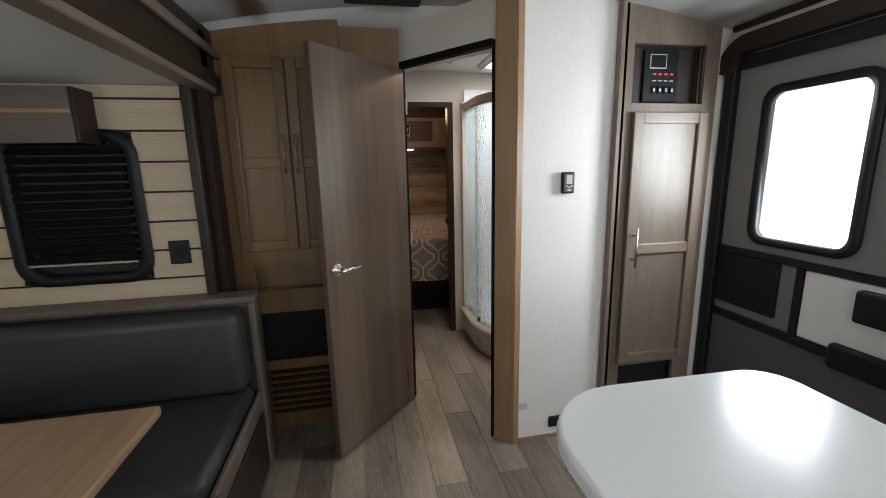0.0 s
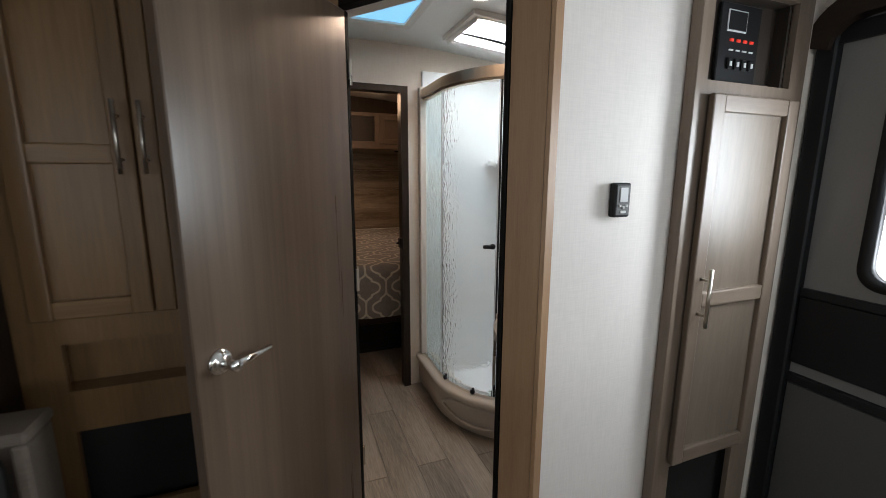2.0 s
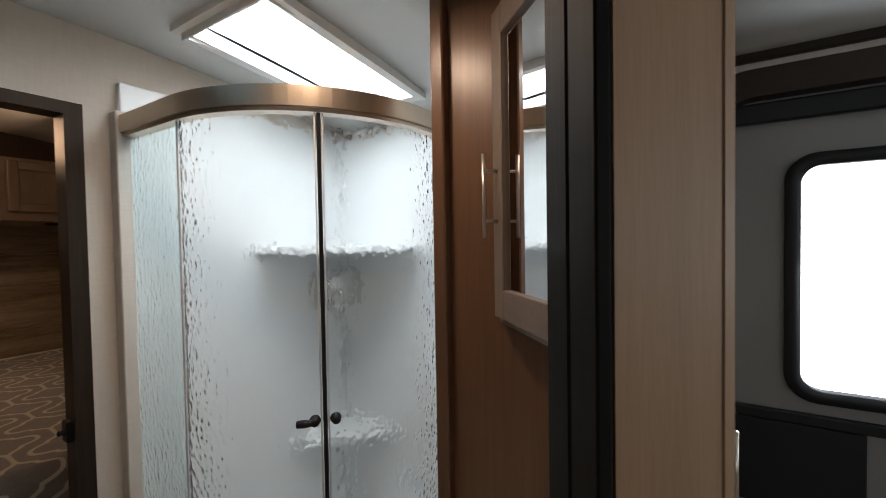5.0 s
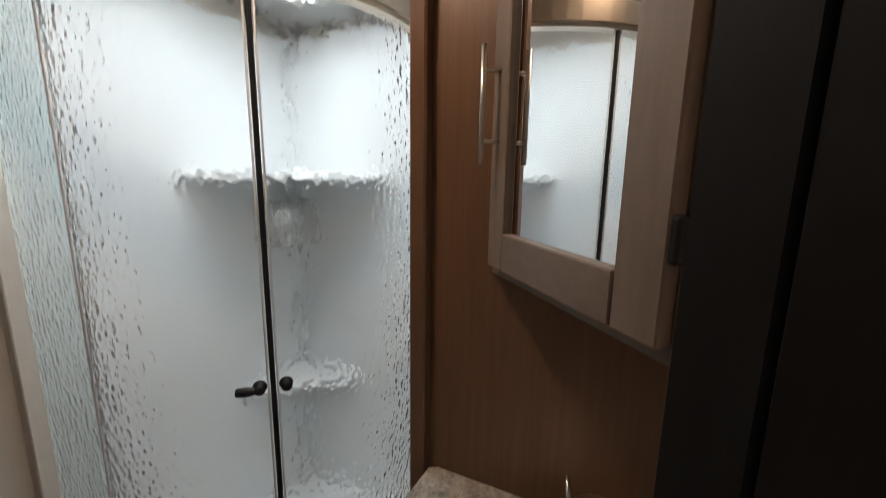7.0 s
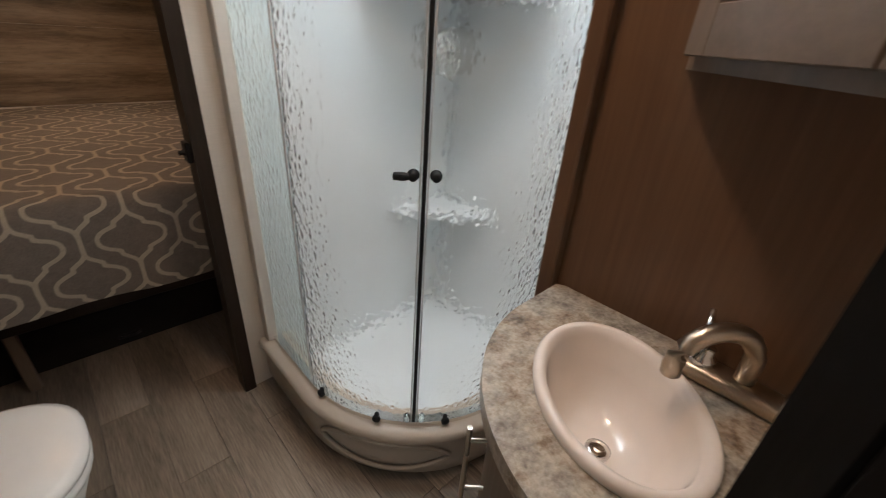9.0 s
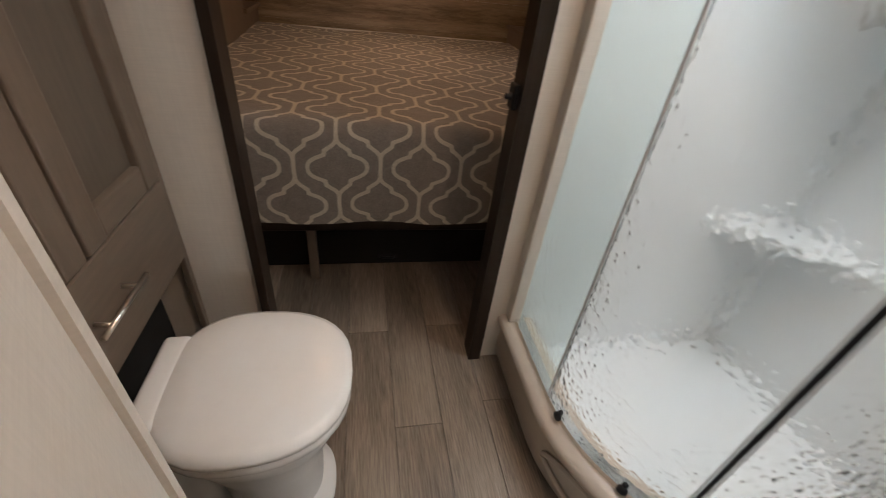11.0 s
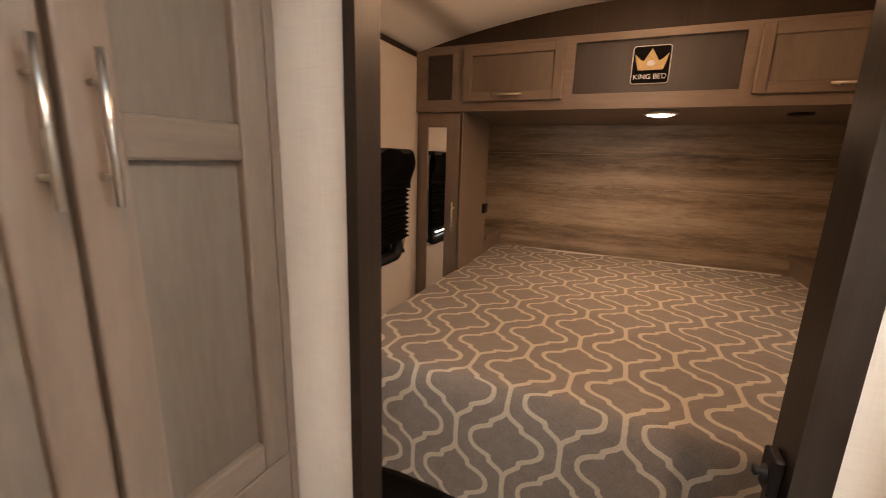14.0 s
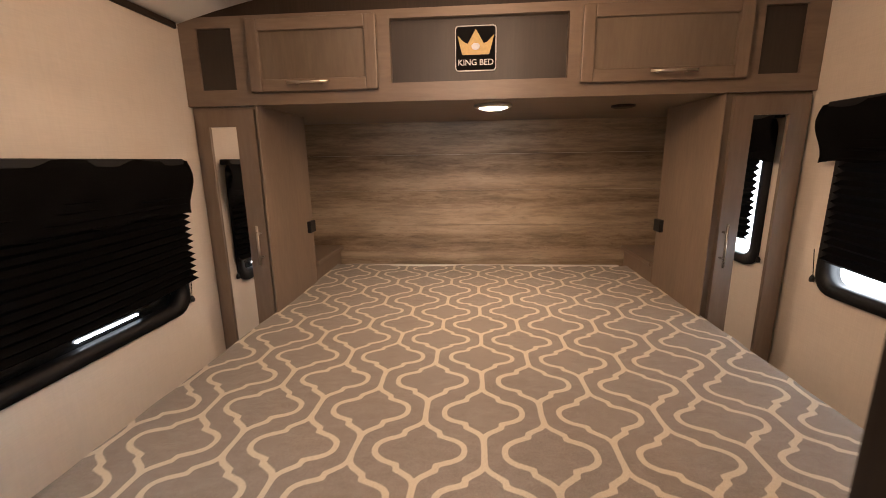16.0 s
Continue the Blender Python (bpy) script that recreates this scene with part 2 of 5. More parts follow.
# weathered plank board behind the bed
m, n, l, p = nodes_of("weathered_headboard_planks")
a, b = noisy(n, l, 11, (0.22, 1, 1.7), 9.0, 0.75), noisy(n, l, 60, (0.10, 1, 1), 5.0, 0.7)
row = noisy(n, l, 3.4, (0.03, 1, 1.6), 2.0)
col = ramp(n, l, a, [(0.37, (0.040, 0.024, 0.013)), (0.45, (0.17, 0.115, 0.068)), (0.58, (0.43, 0.335, 0.23))])
col = mixc(n, l, 0.35, col, ramp(n, l, b, [(0.35, (0.12, 0.08, 0.05)), (0.65, (0.38, 0.30, 0.21))]))
spk = noisy(n, l, 34, (0.35, 1, 1.6), 8.0, 0.8)
col = mixc(n, l, ramp(n, l, spk, [(0.54, (0, 0, 0)), (0.66, (0.8, 0.8, 0.8))]), col, (0.07, 0.042, 0.024))
col = mixc(n, l, 0.42, col, ramp(n, l, row, [(0.41, (0.11, 0.074, 0.043)), (0.59, (0.45, 0.365, 0.265))]))
l.new(col, p.inputs["Base Color"])
p.inputs["Roughness"].default_value = 0.5
bump(n, l, p, b, 0.15)
M["headboard"] = m

# quilt with an ogee lattice
m, n, l, p = nodes_of("grey_lattice_quilt")
uv = n.new("ShaderNodeUVMap")
uv.uv_map = "cloth"
sp = n.new("ShaderNodeSeparateXYZ")
l.new(uv.outputs[0], sp.inputs[0])


def lantern_edges(hw, steps=30):
    """Half widths of the inner and outer edge of the outline, from a lantern's middle to its neck, as stops of a ramp."""
    prof = [(0.0, 0.101), (0.10, 0.099), (0.18, 0.090), (0.25, 0.074), (0.30, 0.055), (0.33, 0.047), (0.335, 0.043), (0.45, 0.041), (0.46, 0.036), (0.52, 0.026), (0.58, 0.013), (0.66, 0.004), (0.74, 0.0005), (1.0, 0.0)]
    prof = [(-q, w) for q, w in prof[:0:-1]] + prof
    dense = []
    for (q0, w0), (q1, w1) in zip(prof, prof[1:]):
        dense += [((q0 + (q1 - q0) * i / 12) * QUILT_V / 2, w0 + (w1 - w0) * i / 12) for i in range(12)]
    ins, outs = [], []
    for i in range(steps + 1):
        y = i / steps * QUILT_V / 2
        near = [j * 0.0005 for j in range(260) if min((y - a) ** 2 + (j * 0.0005 - w) ** 2 for a, w in dense) < hw * hw]
        ins.append((i / steps, min(near) if near[0] > 0.0005 else -0.01))
        outs.append((i / steps, max(near)))
    return ins, outs


EDGES = lantern_edges(0.0072)


def lantern(x, y):
    dx = mathn(n, l, "PINGPONG", x, QUILT_U)
    q = mathn(n, l, "DIVIDE", mathn(n, l, "PINGPONG", y, QUILT_V / 2), QUILT_V / 2)
    out = []
    for stops in EDGES:
        r = ramp(n, l, q, [(a, (w * 5 + 0.1,) * 3) for a, w in stops])
        out.append(mathn(n, l, "MULTIPLY", mathn(n, l, "SUBTRACT", r, 0.1), 0.2))
    inside = mathn(n, l, "MULTIPLY_ADD", mathn(n, l, "SUBTRACT", dx, out[0]), 500.0, 0.5)
    outside = mathn(n, l, "MULTIPLY_ADD", mathn(n, l, "SUBTRACT", out[1], dx), 500.0, 0.5)
    inside.node.use_clamp = outside.node.use_clamp = True
    return mathn(n, l, "MULTIPLY", inside, outside)


wob = noisy(n, l, 9, (1, 1, 1), 2.0)
su = mathn(n, l, "ADD", mathn(n, l, "SUBTRACT", sp.outputs[0], QUILT_AT[0]), mathn(n, l, "MULTIPLY_ADD", wob, 0.012, -0.006))
sv = mathn(n, l, "SUBTRACT", sp.outputs[1], QUILT_AT[1])
fac = mathn(n, l, "MAXIMUM", lantern(su, sv), lantern(mathn(n, l, "ADD", su, QUILT_U), mathn(n, l, "ADD", sv, QUILT_V / 2)))
weave = noisy(n, l, 190, (1, 2.2, 1), 5.0, 0.7)
blot = noisy(n, l, 22, (1, 1.8, 1), 6.0, 0.7)
base = mixc(n, l, 0.5, ramp(n, l, weave, [(0.32, (0.155, 0.135, 0.117)), (0.68, (0.31, 0.272, 0.240))]), ramp(n, l, blot, [(0.32, (0.185, 0.160, 0.138)), (0.68, (0.285, 0.250, 0.220))]))
line = ramp(n, l, weave, [(0.3, (0.50, 0.44, 0.35)), (0.7, (0.66, 0.59, 0.48))])
l.new(mixc(n, l, fac, base, line), p.inputs["Base Color"])
p.inputs["Roughness"].default_value = 0.82
p.inputs["Sheen Weight"].default_value = 0.2
bump(n, l, p, mathn(n, l, "ADD", weave, mathn(n, l, "MULTIPLY", blot, 2.0)), 0.4, 0.004)
M["quilt"] = m

# ---------------------------------------------------------------- helpers for meshes


def box(x0, x1, y0, y1, z0, z1, b=0.002, seg=1):
    bm = bmesh.new()
    bmesh.ops.create_cube(bm, size=1, matrix=Matrix.LocRotScale(((x0 + x1) / 2, (y0 + y1) / 2, (z0 + z1) / 2), None, (abs(x1 - x0), abs(y1 - y0), abs(z1 - z0))))
    if b:
        bmesh.ops.bevel(bm, geom=bm.edges[:], offset=min(b, 0.45 * min(abs(x1 - x0), abs(y1 - y0), abs(z1 - z0))), segments=seg, affect="EDGES", profile=0.5)
    return bm


def merged(*parts):
    out = bmesh.new()
    for b in parts:
        me = bpy.data.meshes.new("tmp")
        b.to_mesh(me)
        out.from_mesh(me)
        bpy.data.meshes.remove(me)
        b.free()
    return out


def moved(bm, m):
    bm.transform(m)
    return bm


def prism(points, z0, z1, b=0.0, seg=1):
    """A flat outline in x, y raised from z0 to z1."""
    bm = bmesh.new()
    lo = [bm.verts.new((x, y, z0)) for x, y in points]
    hi = [bm.verts.new((x, y, z1)) for x, y in points]
    k = len(points)
    bm.faces.new(lo[::-1])
    bm.faces.new(hi)
    for i in range(k):
        bm.faces.new((lo[i], lo[(i + 1) % k], hi[(i + 1) % k], hi[i]))
    bmesh.ops.recalc_face_normals(bm, faces=bm.faces[:])
    if b:
        es = [e for e in bm.edges if abs(e.verts[0].co.z - e.verts[1].co.z) < 1e-6]
        bmesh.ops.bevel(bm, geom=es, offset=b, segments=seg, affect="EDGES", profile=0.5)
    return bm


def tube(points, r, k=10, caps=True):
    """A round bar swept along points."""
    bm = bmesh.new()
    pts = [Vector(q) for q in points]
    rings = []
    for i, q in enumerate(pts):
        d = (pts[min(i + 1, len(pts) - 1)] - pts[max(i - 1, 0)]).normalized()
        up = Vector((0, 0, 1)) if abs(d.z) < 0.9 else Vector((1, 0, 0))
        a = d.cross(up).normalized()
        c = a.cross(d).normalized()
        rr = r[i] if isinstance(r, (list, tuple)) else r
        rings.append([bm.verts.new(q + rr * (math.cos(2 * math.pi * j / k) * a + math.sin(2 * math.pi * j / k) * c)) for j in range(k)])
    for ra, rb in zip(rings, rings[1:]):
        for j in range(k):
            bm.faces.new((ra[j], ra[(j + 1) % k], rb[(j + 1) % k], rb[j]))
    if caps:
        bm.faces.new(rings[0][::-1])
        bm.faces.new(rings[-1])
    bmesh.ops.recalc_face_normals(bm, faces=bm.faces[:])
    return bm


def lathe(profile, k=28, m=None):
    """Turned shape from (radius, height) pairs, about z."""
    bm = bmesh.new()
    rings = [[bm.verts.new((max(r, 1e-4) * math.cos(2 * math.pi * j / k), max(r, 1e-4) * math.sin(2 * math.pi * j / k), z)) for j in range(k)] for r, z in profile]
    for ra, rb in zip(rings, rings[1:]):
        for j in range(k):
            bm.faces.new((ra[j], ra[(j + 1) % k], rb[(j + 1) % k], rb[j]))
    bm.faces.new(rings[0][::-1])
    bm.faces.new(rings[-1])
    bmesh.ops.recalc_face_normals(bm, faces=bm.faces[:])
    if m is not None:
        bm.transform(m)
    return bm


PLACED = {}


def thing(name, x, y, z, label, category, group="", kind=""):
    e = new(name)
    e.empty_display_size = 0.05
    e.location = (x, y, z)
    PLACED[e.name] = Matrix.Translation((-x, -y, -z))
    return tagged(e, label, category, group, kind)


def part(name, bm, material, parent=None, label="", smooth=False):
    """One mesh under a thing or a part; its coordinates are the place's own."""
    me = bpy.data.meshes.new(name)
    bm.to_mesh(me)
    bm.free()
    me.materials.append(material)
    if smooth:
        me.polygons.foreach_set("use_smooth", [True] * len(me.polygons))
    ob = new(name, me)
    if parent is not None:
        ob.parent = parent
        ob.matrix_parent_inverse = PLACED.get(parent.name, Matrix())
    if label:
        ob["label"] = label
    return ob


def setting(name, bm, material, label, category, smooth=False):
    return tagged(part(name, bm, material, None, "", smooth), label, category, "", "structure")


def shade_auto(ob, angle=40):
    """Smooth but for sharp edges."""
    bm = bmesh.new()
    bm.from_mesh(ob.data)
    for f in bm.faces:
        f.smooth = True
    for e in bm.edges:
        e.smooth = len(e.link_faces) == 2 and e.calc_face_angle(0) < radians(angle)
    bm.to_mesh(ob.data)
    bm.free()
    return ob


def bar_handle(parent, a, b, out, r=0.005, material=None):
    """A bar pull from a to b that stands off along out, with two posts."""
    a, b, out = Vector(a), Vector(b), Vector(out)
    d = (b - a)
    bm = merged(tube([a + out, b + out], r), tube([a + d * 0.2, a + d * 0.2 + out], r * 0.8), tube([a + d * 0.8, a + d * 0.8 + out], r * 0.8))
    return part("handle", bm, material or M["nickel"], parent, "brushed nickel bar handle", True)


def panel_door(name, parent, o, du, w, h, nrm, rails, mat_v, mat_h, stile=0.055, t=0.025, panel_mat=None, label=""):
    """A shaker door with origin o at its lower corner, du along its width, z up, nrm outward.
    rails: heights of the lower edges of cross rails between the bottom and the top rail."""
    du, nrm = Vector(du).normalized(), Vector(nrm).normalized()
    m = Matrix.Translation(o) @ Matrix((du, -nrm, Vector((0, 0, 1)))).transposed().to_4x4()
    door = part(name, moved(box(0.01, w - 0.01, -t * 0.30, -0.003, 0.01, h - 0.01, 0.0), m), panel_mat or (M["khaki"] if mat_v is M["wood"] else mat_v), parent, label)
    for x in (0, w - stile):
        part("stile", moved(box(x, x + stile, -t, -0.004, 0, h, 0.0045, 2), m), mat_v, door)
    for z in (0, *rails, h - stile):
        part("rail", moved(box(stile - 0.001, w - stile + 0.001, -t + 0.002, -0.004, z, z + stile, 0.0045, 2), m), mat_h, door)
    return door


# ---------------------------------------------------------------- the shell
XL, XR, YB, YF = 0.31, 2.68, -2.45, 6.20
TH = 0.05


def arch(x, c, e):
    return c - (c - e) * ((x - 1.495) / 1.185) ** 2


def vault(y0, y1, c, e, x0=XL - TH, x1=XR + TH, k=24, hole=None):
    """A ceiling sheet that bows across the width; hole: x0, x1, y0, y1 left open."""
    xs = sorted(set([x0 + (x1 - x0) * i / k for i in range(k + 1)] + ([hole[0], hole[1]] if hole else [])))
    ys = [y0, y1] if not hole else [y0, hole[2], hole[3], y1]
    out = []
    for xa, xb in zip(xs, xs[1:]):
        for ya, yb in zip(ys, ys[1:]):
            mx, my = (xa + xb) / 2, (ya + yb) / 2
            if hole and hole[0] < mx < hole[1] and hole[2] < my < hole[3]:
                continue
            bm = box(xa, xb, ya, yb, 0, 0.03, 0)
            for q in bm.verts:
                q.co.z += arch(q.co.x, c, e)
            out.append(bm)
    bm = merged(*out)
    bmesh.ops.remove_doubles(bm, verts=bm.verts[:], dist=1e-5)
    return bm


def wall_holes(axis, at, thick, a0, a1, z0, z1, holes):
    """An upright wall on a plane x = at or y = at that stands from at to at + thick, with rectangular holes (a0, a1, z0, z1)."""
    As = sorted({a0, a1, *[q for hq in holes for q in hq[:2]]})
    Zs = sorted({z0, z1, *[q for hq in holes for q in hq[2:]]})
    out = []
    for p0, p1 in zip(As, As[1:]):
        for q0, q1 in zip(Zs, Zs[1:]):
            ca, cz = (p0 + p1) / 2, (q0 + q1) / 2
            if any(hq[0] < ca < hq[1] and hq[2] < cz < hq[3] for hq in holes):
                continue
            out.append(box(at, at + thick, p0, p1, q0, q1, 0) if axis == "x" else box(p0, p1, at, at + thick, q0, q1, 0))
    bm = merged(*out)
    bmesh.ops.remove_doubles(bm, verts=bm.verts[:], dist=1e-5)
    return bm


def round_rect(w, h, r, k=6):
    pts = []
    for cx, cy, a in ((w / 2 - r, h / 2 - r, 0), (-w / 2 + r, h / 2 - r, 90), (-w / 2 + r, -h / 2 + r, 180), (w / 2 - r, -h / 2 + r, 270)):
        pts += [(cx + r * math.cos(radians(a + 90 * i / k)), cy + r * math.sin(radians(a + 90 * i / k))) for i in range(k + 1)]
    return pts


def ring(outer, inner, z0, z1):
    """A closed frame between two outlines of as many points."""
    bm = bmesh.new()
    k = len(outer)
    L = [[bm.verts.new((x, y, z)) for x, y in pts] for pts, z in ((outer, z0), (outer, z1), (inner, z1), (inner, z0))]
    for a, b in zip(L, L[1:] + L[:1]):
        for i in range(k):
            bm.faces.new((a[i], a[(i + 1) % k], b[(i + 1) % k], b[i]))
    bmesh.ops.recalc_face_normals(bm, faces=bm.faces[:])
    return bm


def on_x(x, y, z, out):
    """Frame for outlines drawn on a wall x = const: local x -> world y, local y -> world z, local z -> out."""
    return Matrix(((0, 0, out, x), (1, 0, 0, y), (0, 1, 0, z), (0, 0, 0, 1)))


def on_y(x, y, z, out):
    return Matrix(((1, 0, 0, x), (0, 0, out, y), (0, 1, 0, z), (0, 0, 0, 1)))


floor = setting("floor", box(XL - TH, XR + TH, YB - TH, YF + TH, -0.06, -0.006, 0), M["joint"], "grey weathered plank vinyl floor", "floor")
setting("ceiling_1", vault(YB - TH, 2.55, 2.09, 1.965), M["ceiling"], "white bowed ceiling of the living area", "ceiling", True)
setting("ceiling_2", vault(2.55, 3.82, 2.09, 1.985, hole=(1.85, 2.49, 3.19, 3.54)), M["ceiling"], "white bathroom ceiling with a skylight opening", "ceiling", True)
setting("ceiling_3", vault(3.82, YF + TH, 2.06, 1.905), M["ceiling"], "white bowed bedroom ceiling", "ceiling", True)

ENTRY = (1.42, 2.298, -0.006, 1.90)
WIN_L = (4.10, 5.10, 0.835, 1.36)
WIN_R = (4.10, 5.12, 0.93, 1.51)
setting("wall_right", wall_holes("x", XR, TH, YB, YF, -0.05, 2.2, [ENTRY, WIN_R]), M["wall"], "cream wallboard side wall with the entry doorway", "wall")
setting("wall_left", wall_holes("x", XL - TH, TH, YB, YF, -0.05, 2.2, [WIN_L, (-1.2, 2.55, -0.05, 1.75)]), M["wall"], "cream wallboard side wall with slide-out opening", "wall")
setting("wall_front", box(XL, XR, YF, YF + TH, -0.05, 2.2, 0), M["wall"], "cream end wall behind the headboard", "wall")
setting("wall_rear", box(XL, XR, YB - TH, YB, -0.05, 2.2, 0), M["wall"], "cream end wall of the living area", "wall")

# partitions
HX, HY, JX, JY = 1.209, 2.831, 1.573, 2.372   # hinge side and latch side of the bathroom doorway
DW = math.hypot(JX - HX, JY - HY)
DIAG = Matrix.Translation((HX, HY, 0)) @ Matrix.Rotation(math.atan2(JY - HY, JX - HX), 4, "Z")
setting("wall_bath_header", moved(box(-0.06, DW + 0.05, 0.0, 0.05, 1.875, 2.2, 0), DIAG), M["wall"], "cream wallboard over the bathroom doorway", "wall")
setting("wall_thermostat", box(1.66, 2.10, 2.305, 2.345, -0.05, 2.2, 0), M["wall_white"], "off-white wallboard partition with thermostat", "wall")
setting("trim_1", merged(prism([(1.563, 2.363), (1.628, 2.293), (1.672, 2.345), (1.606, 2.396)], 0, 2.12), prism([(1.628, 2.291), (1.637, 2.284), (1.668, 2.296), (1.668, 2.344)], 0, 2.12, 0.0)), M["trim"], "linen-textured brown corner trim", "trim")
setting("wall_vanity", box(2.113, 2.15, 2.30, 2.86, -0.05, 2.2, 0), M["panel"], "brown wood-grain panel beside the vanity", "wall")
setting("trim_2", box(2.085, 2.118, 2.83, 2.866, 0, 2.1, 0.004), M["panel"], "brown edge trim beside the shower", "trim")
setting("wall_shower_side", box(2.15, XR, 2.83, 2.86, -0.05, 2.2, 0), M["tub"], "white shower side wall", "wall")
setting("wall_bath_left", prism([(XL, 2.79), (1.185, 2.845), (1.060, 3.070), (XL, 3.070)], -0.05, 2.2), M["wall"], "white wallboard back of the pantry", "wall")
setting("trim_10", prism([(1.040, 3.070), (1.062, 3.062), (1.070, 3.066), (1.066, 3.080), (1.040, 3.080)], 0, 2.1), M["wall"], "white corner trim in the bathroom", "trim")
setting("wall_bedroom", wall_holes("y", 3.79, 0.045, 0.30, XR, -0.05, 2.2, [(0.985, 1.67, -0.05, 1.835)]), M["wall"], "white wallboard between bathroom and bedroom", "wall")
setting("trim_3", wall_holes("y", 3.775, 0.075, 0.968, 1.69, 0, 1.862, [(0.992, 1.648, 0, 1.828)]), M["dark"], "dark brown bedroom doorway trim", "trim")
setting("trim_4", moved(merged(box(-0.012, 0.0, -0.038, 0.015, 0, 1.875, 0.002), box(-0.012, DW - 0.003, -0.038, 0.015, 1.875, 1.905, 0.002), box(DW - 0.017, DW + 0.006, 0.030, 0.080, 0, 1.905, 0.003), box(DW - 0.016, DW - 0.003, -0.0175, 0.030, 0, 1.905, 0.002)), DIAG), M["espresso"], "dark brown bathroom doorway trim", "trim")
setting("trim_5", merged(box(XR - 0.02, XR, YB, 2.28, 1.945, 1.985, 0.003)), M["dark_y"], "dark brown trim along the ceiling", "trim")
setting("trim_6", merged(box(XL, XL + 0.012, 3.84, 5.28, 1.882, 1.905, 0.002), box(XR - 0.012, XR, 3.84, 5.28, 1.882, 1.905, 0.002)), M["dark_y"], "dark brown trim along the bedroom ceiling", "trim")
setting("baseboard", merged(box(1.67, 2.08, 2.298, 2.305, 0, 0.02, 0.001), box(0.80, 0.966, 3.784, 3.79, 0, 0.06, 0.002)), M["trim"], "brown baseboard strip", "baseboard")

# skylight
sk = tagged(thing("skylight", 2.17, 3.365, 2.05, "bright white skylight in a plain white frame", "skylight"), kind="structure")
bm = ring([(1.825, 3.165), (2.515, 3.165), (2.515, 3.565), (1.825, 3.565)], [(1.86, 3.20), (2.48, 3.20), (2.48, 3.53), (1.86, 3.53)], 2.03, 2.07)
for q in bm.verts:
    q.co.z += arch(q.co.x, 2.09, 1.985) - 2.05
part("frame", bm, M["white"], sk)
part("well", wall_holes("x", 1.845, 0.005, 3.185, 3.545, 2.04, 2.26, []), M["white"], sk)
part("well", wall_holes("x", 2.49, 0.005, 3.185, 3.545, 2.02, 2.26, []), M["white"], sk)
part("well", box(1.85, 2.49, 3.185, 3.19, 2.05, 2.26, 0), M["white"], sk)
part("well", box(1.85, 2.49, 3.54, 3.545, 2.05, 2.26, 0), M["white"], sk)
part("dome", box(1.845, 2.495, 3.185, 3.545, 2.26, 2.27, 0), M["sky_glow"], sk)

# roof vent of the bathroom
vt = thing("roof_vent", 1.42, 3.28, 2.08, "square roof vent with blue tinted lid", "vent")
part("frame", ring([(1.22, 3.08), (1.62, 3.08), (1.62, 3.48), (1.22, 3.48)], [(1.26, 3.12), (1.58, 3.12), (1.58, 3.44), (1.26, 3.44)], 2.068, 2.092), M["white"], vt)
part("lid", box(1.26, 1.58, 3.12, 3.44, 2.078, 2.088, 0), M["blue_glow"], vt)

# ---------------------------------------------------------------- bathroom door
FX, FY = 0.785, 2.365    # free edge of the open leaf
LW = math.hypot(FX - HX, FY - HY)
LEAF = Matrix.Translation((HX, HY, 0)) @ Matrix.Rotation(math.atan2(FY - HY, FX - HX), 4, "Z")
bd = tagged(thing("door_1", HX, HY, 0, "grey-brown wood-grain bathroom door standing open", "door"), kind="structure")
part("leaf", moved(box(0.014, LW, -0.017, 0.017, 0.015, 1.872, 0.003), LEAF), M["leaf"], bd)
part("edge_band", moved(box(-0.003, 0.014, -0.0175, 0.0175, 0.015, 1.872, 0.002), LEAF), M["espresso"], bd, "dark hinge-side edge")
for z in (0.25, 0.95, 1.65):
    part("hinge", moved(tube([(0.0, 0.02, z), (0.0, 0.02, z + 0.08)], 0.006), LEAF), M["nickel"], bd)
for s in (1, -1):
    hd = part("door_handle", moved(lathe([(0.031, 0), (0.031, 0.006), (0.024, 0.012), (0.012, 0.016), (0.012, 0.045), (0.015, 0.052), (0.012, 0.060)], 24), LEAF @ Matrix.Translation((LW - 0.06, 0.017 * s, 0.932)) @ Matrix.Rotation(radians(-90 * s), 4, "X")), M["chrome"], bd, "polished lever handle", True)
    part("lever", moved(tube([(LW - 0.06, (0.017 + 0.045) * s, 0.932), (LW - 0.10, 0.064 * s, 0.932), (LW - 0.17, 0.062 * s, 0.932)], [0.010, 0.009, 0.006]), LEAF), M["chrome"], hd, "", True)

# latch plate on the bedroom doorway
lt = thing("door_latch", 1.64, 3.79, 0.945, "small black latch on the doorway edge", "latch")
part("plate", box(1.634, 1.649, 3.795, 3.835, 0.915, 0.975, 0.003), M["black"], lt)
part("knob", lathe([(0.014, 0), (0.016, 0.006), (0.008, 0.014), (0.012, 0.022), (0.006, 0.026)], 16, Matrix.Translation((1.636, 3.812, 0.945)) @ Matrix.Scale(0.7, 4) @ Matrix.Rotation(radians(-90), 4, "Y")), M["black"], lt, "", True)

# ---------------------------------------------------------------- shower
GCX, GCY, GR, SX = 2.245, 3.455, 0.460, 1.765


def shower_line(off, k=22):
    """The shower's front edge, off metres inside the glass, from the back wall round to the side."""
    r = GR - off
    pts = [(GCX - r, 3.79), (GCX - r, GCY + 0.1)]
    pts += [(GCX + r * math.cos(a), GCY + r * math.sin(a)) for a in [radians(180 + 90 * i / k) for i in range(k + 1)]]
    pts += [(2.45, GCY - r), (XR, GCY - r)]
    return pts


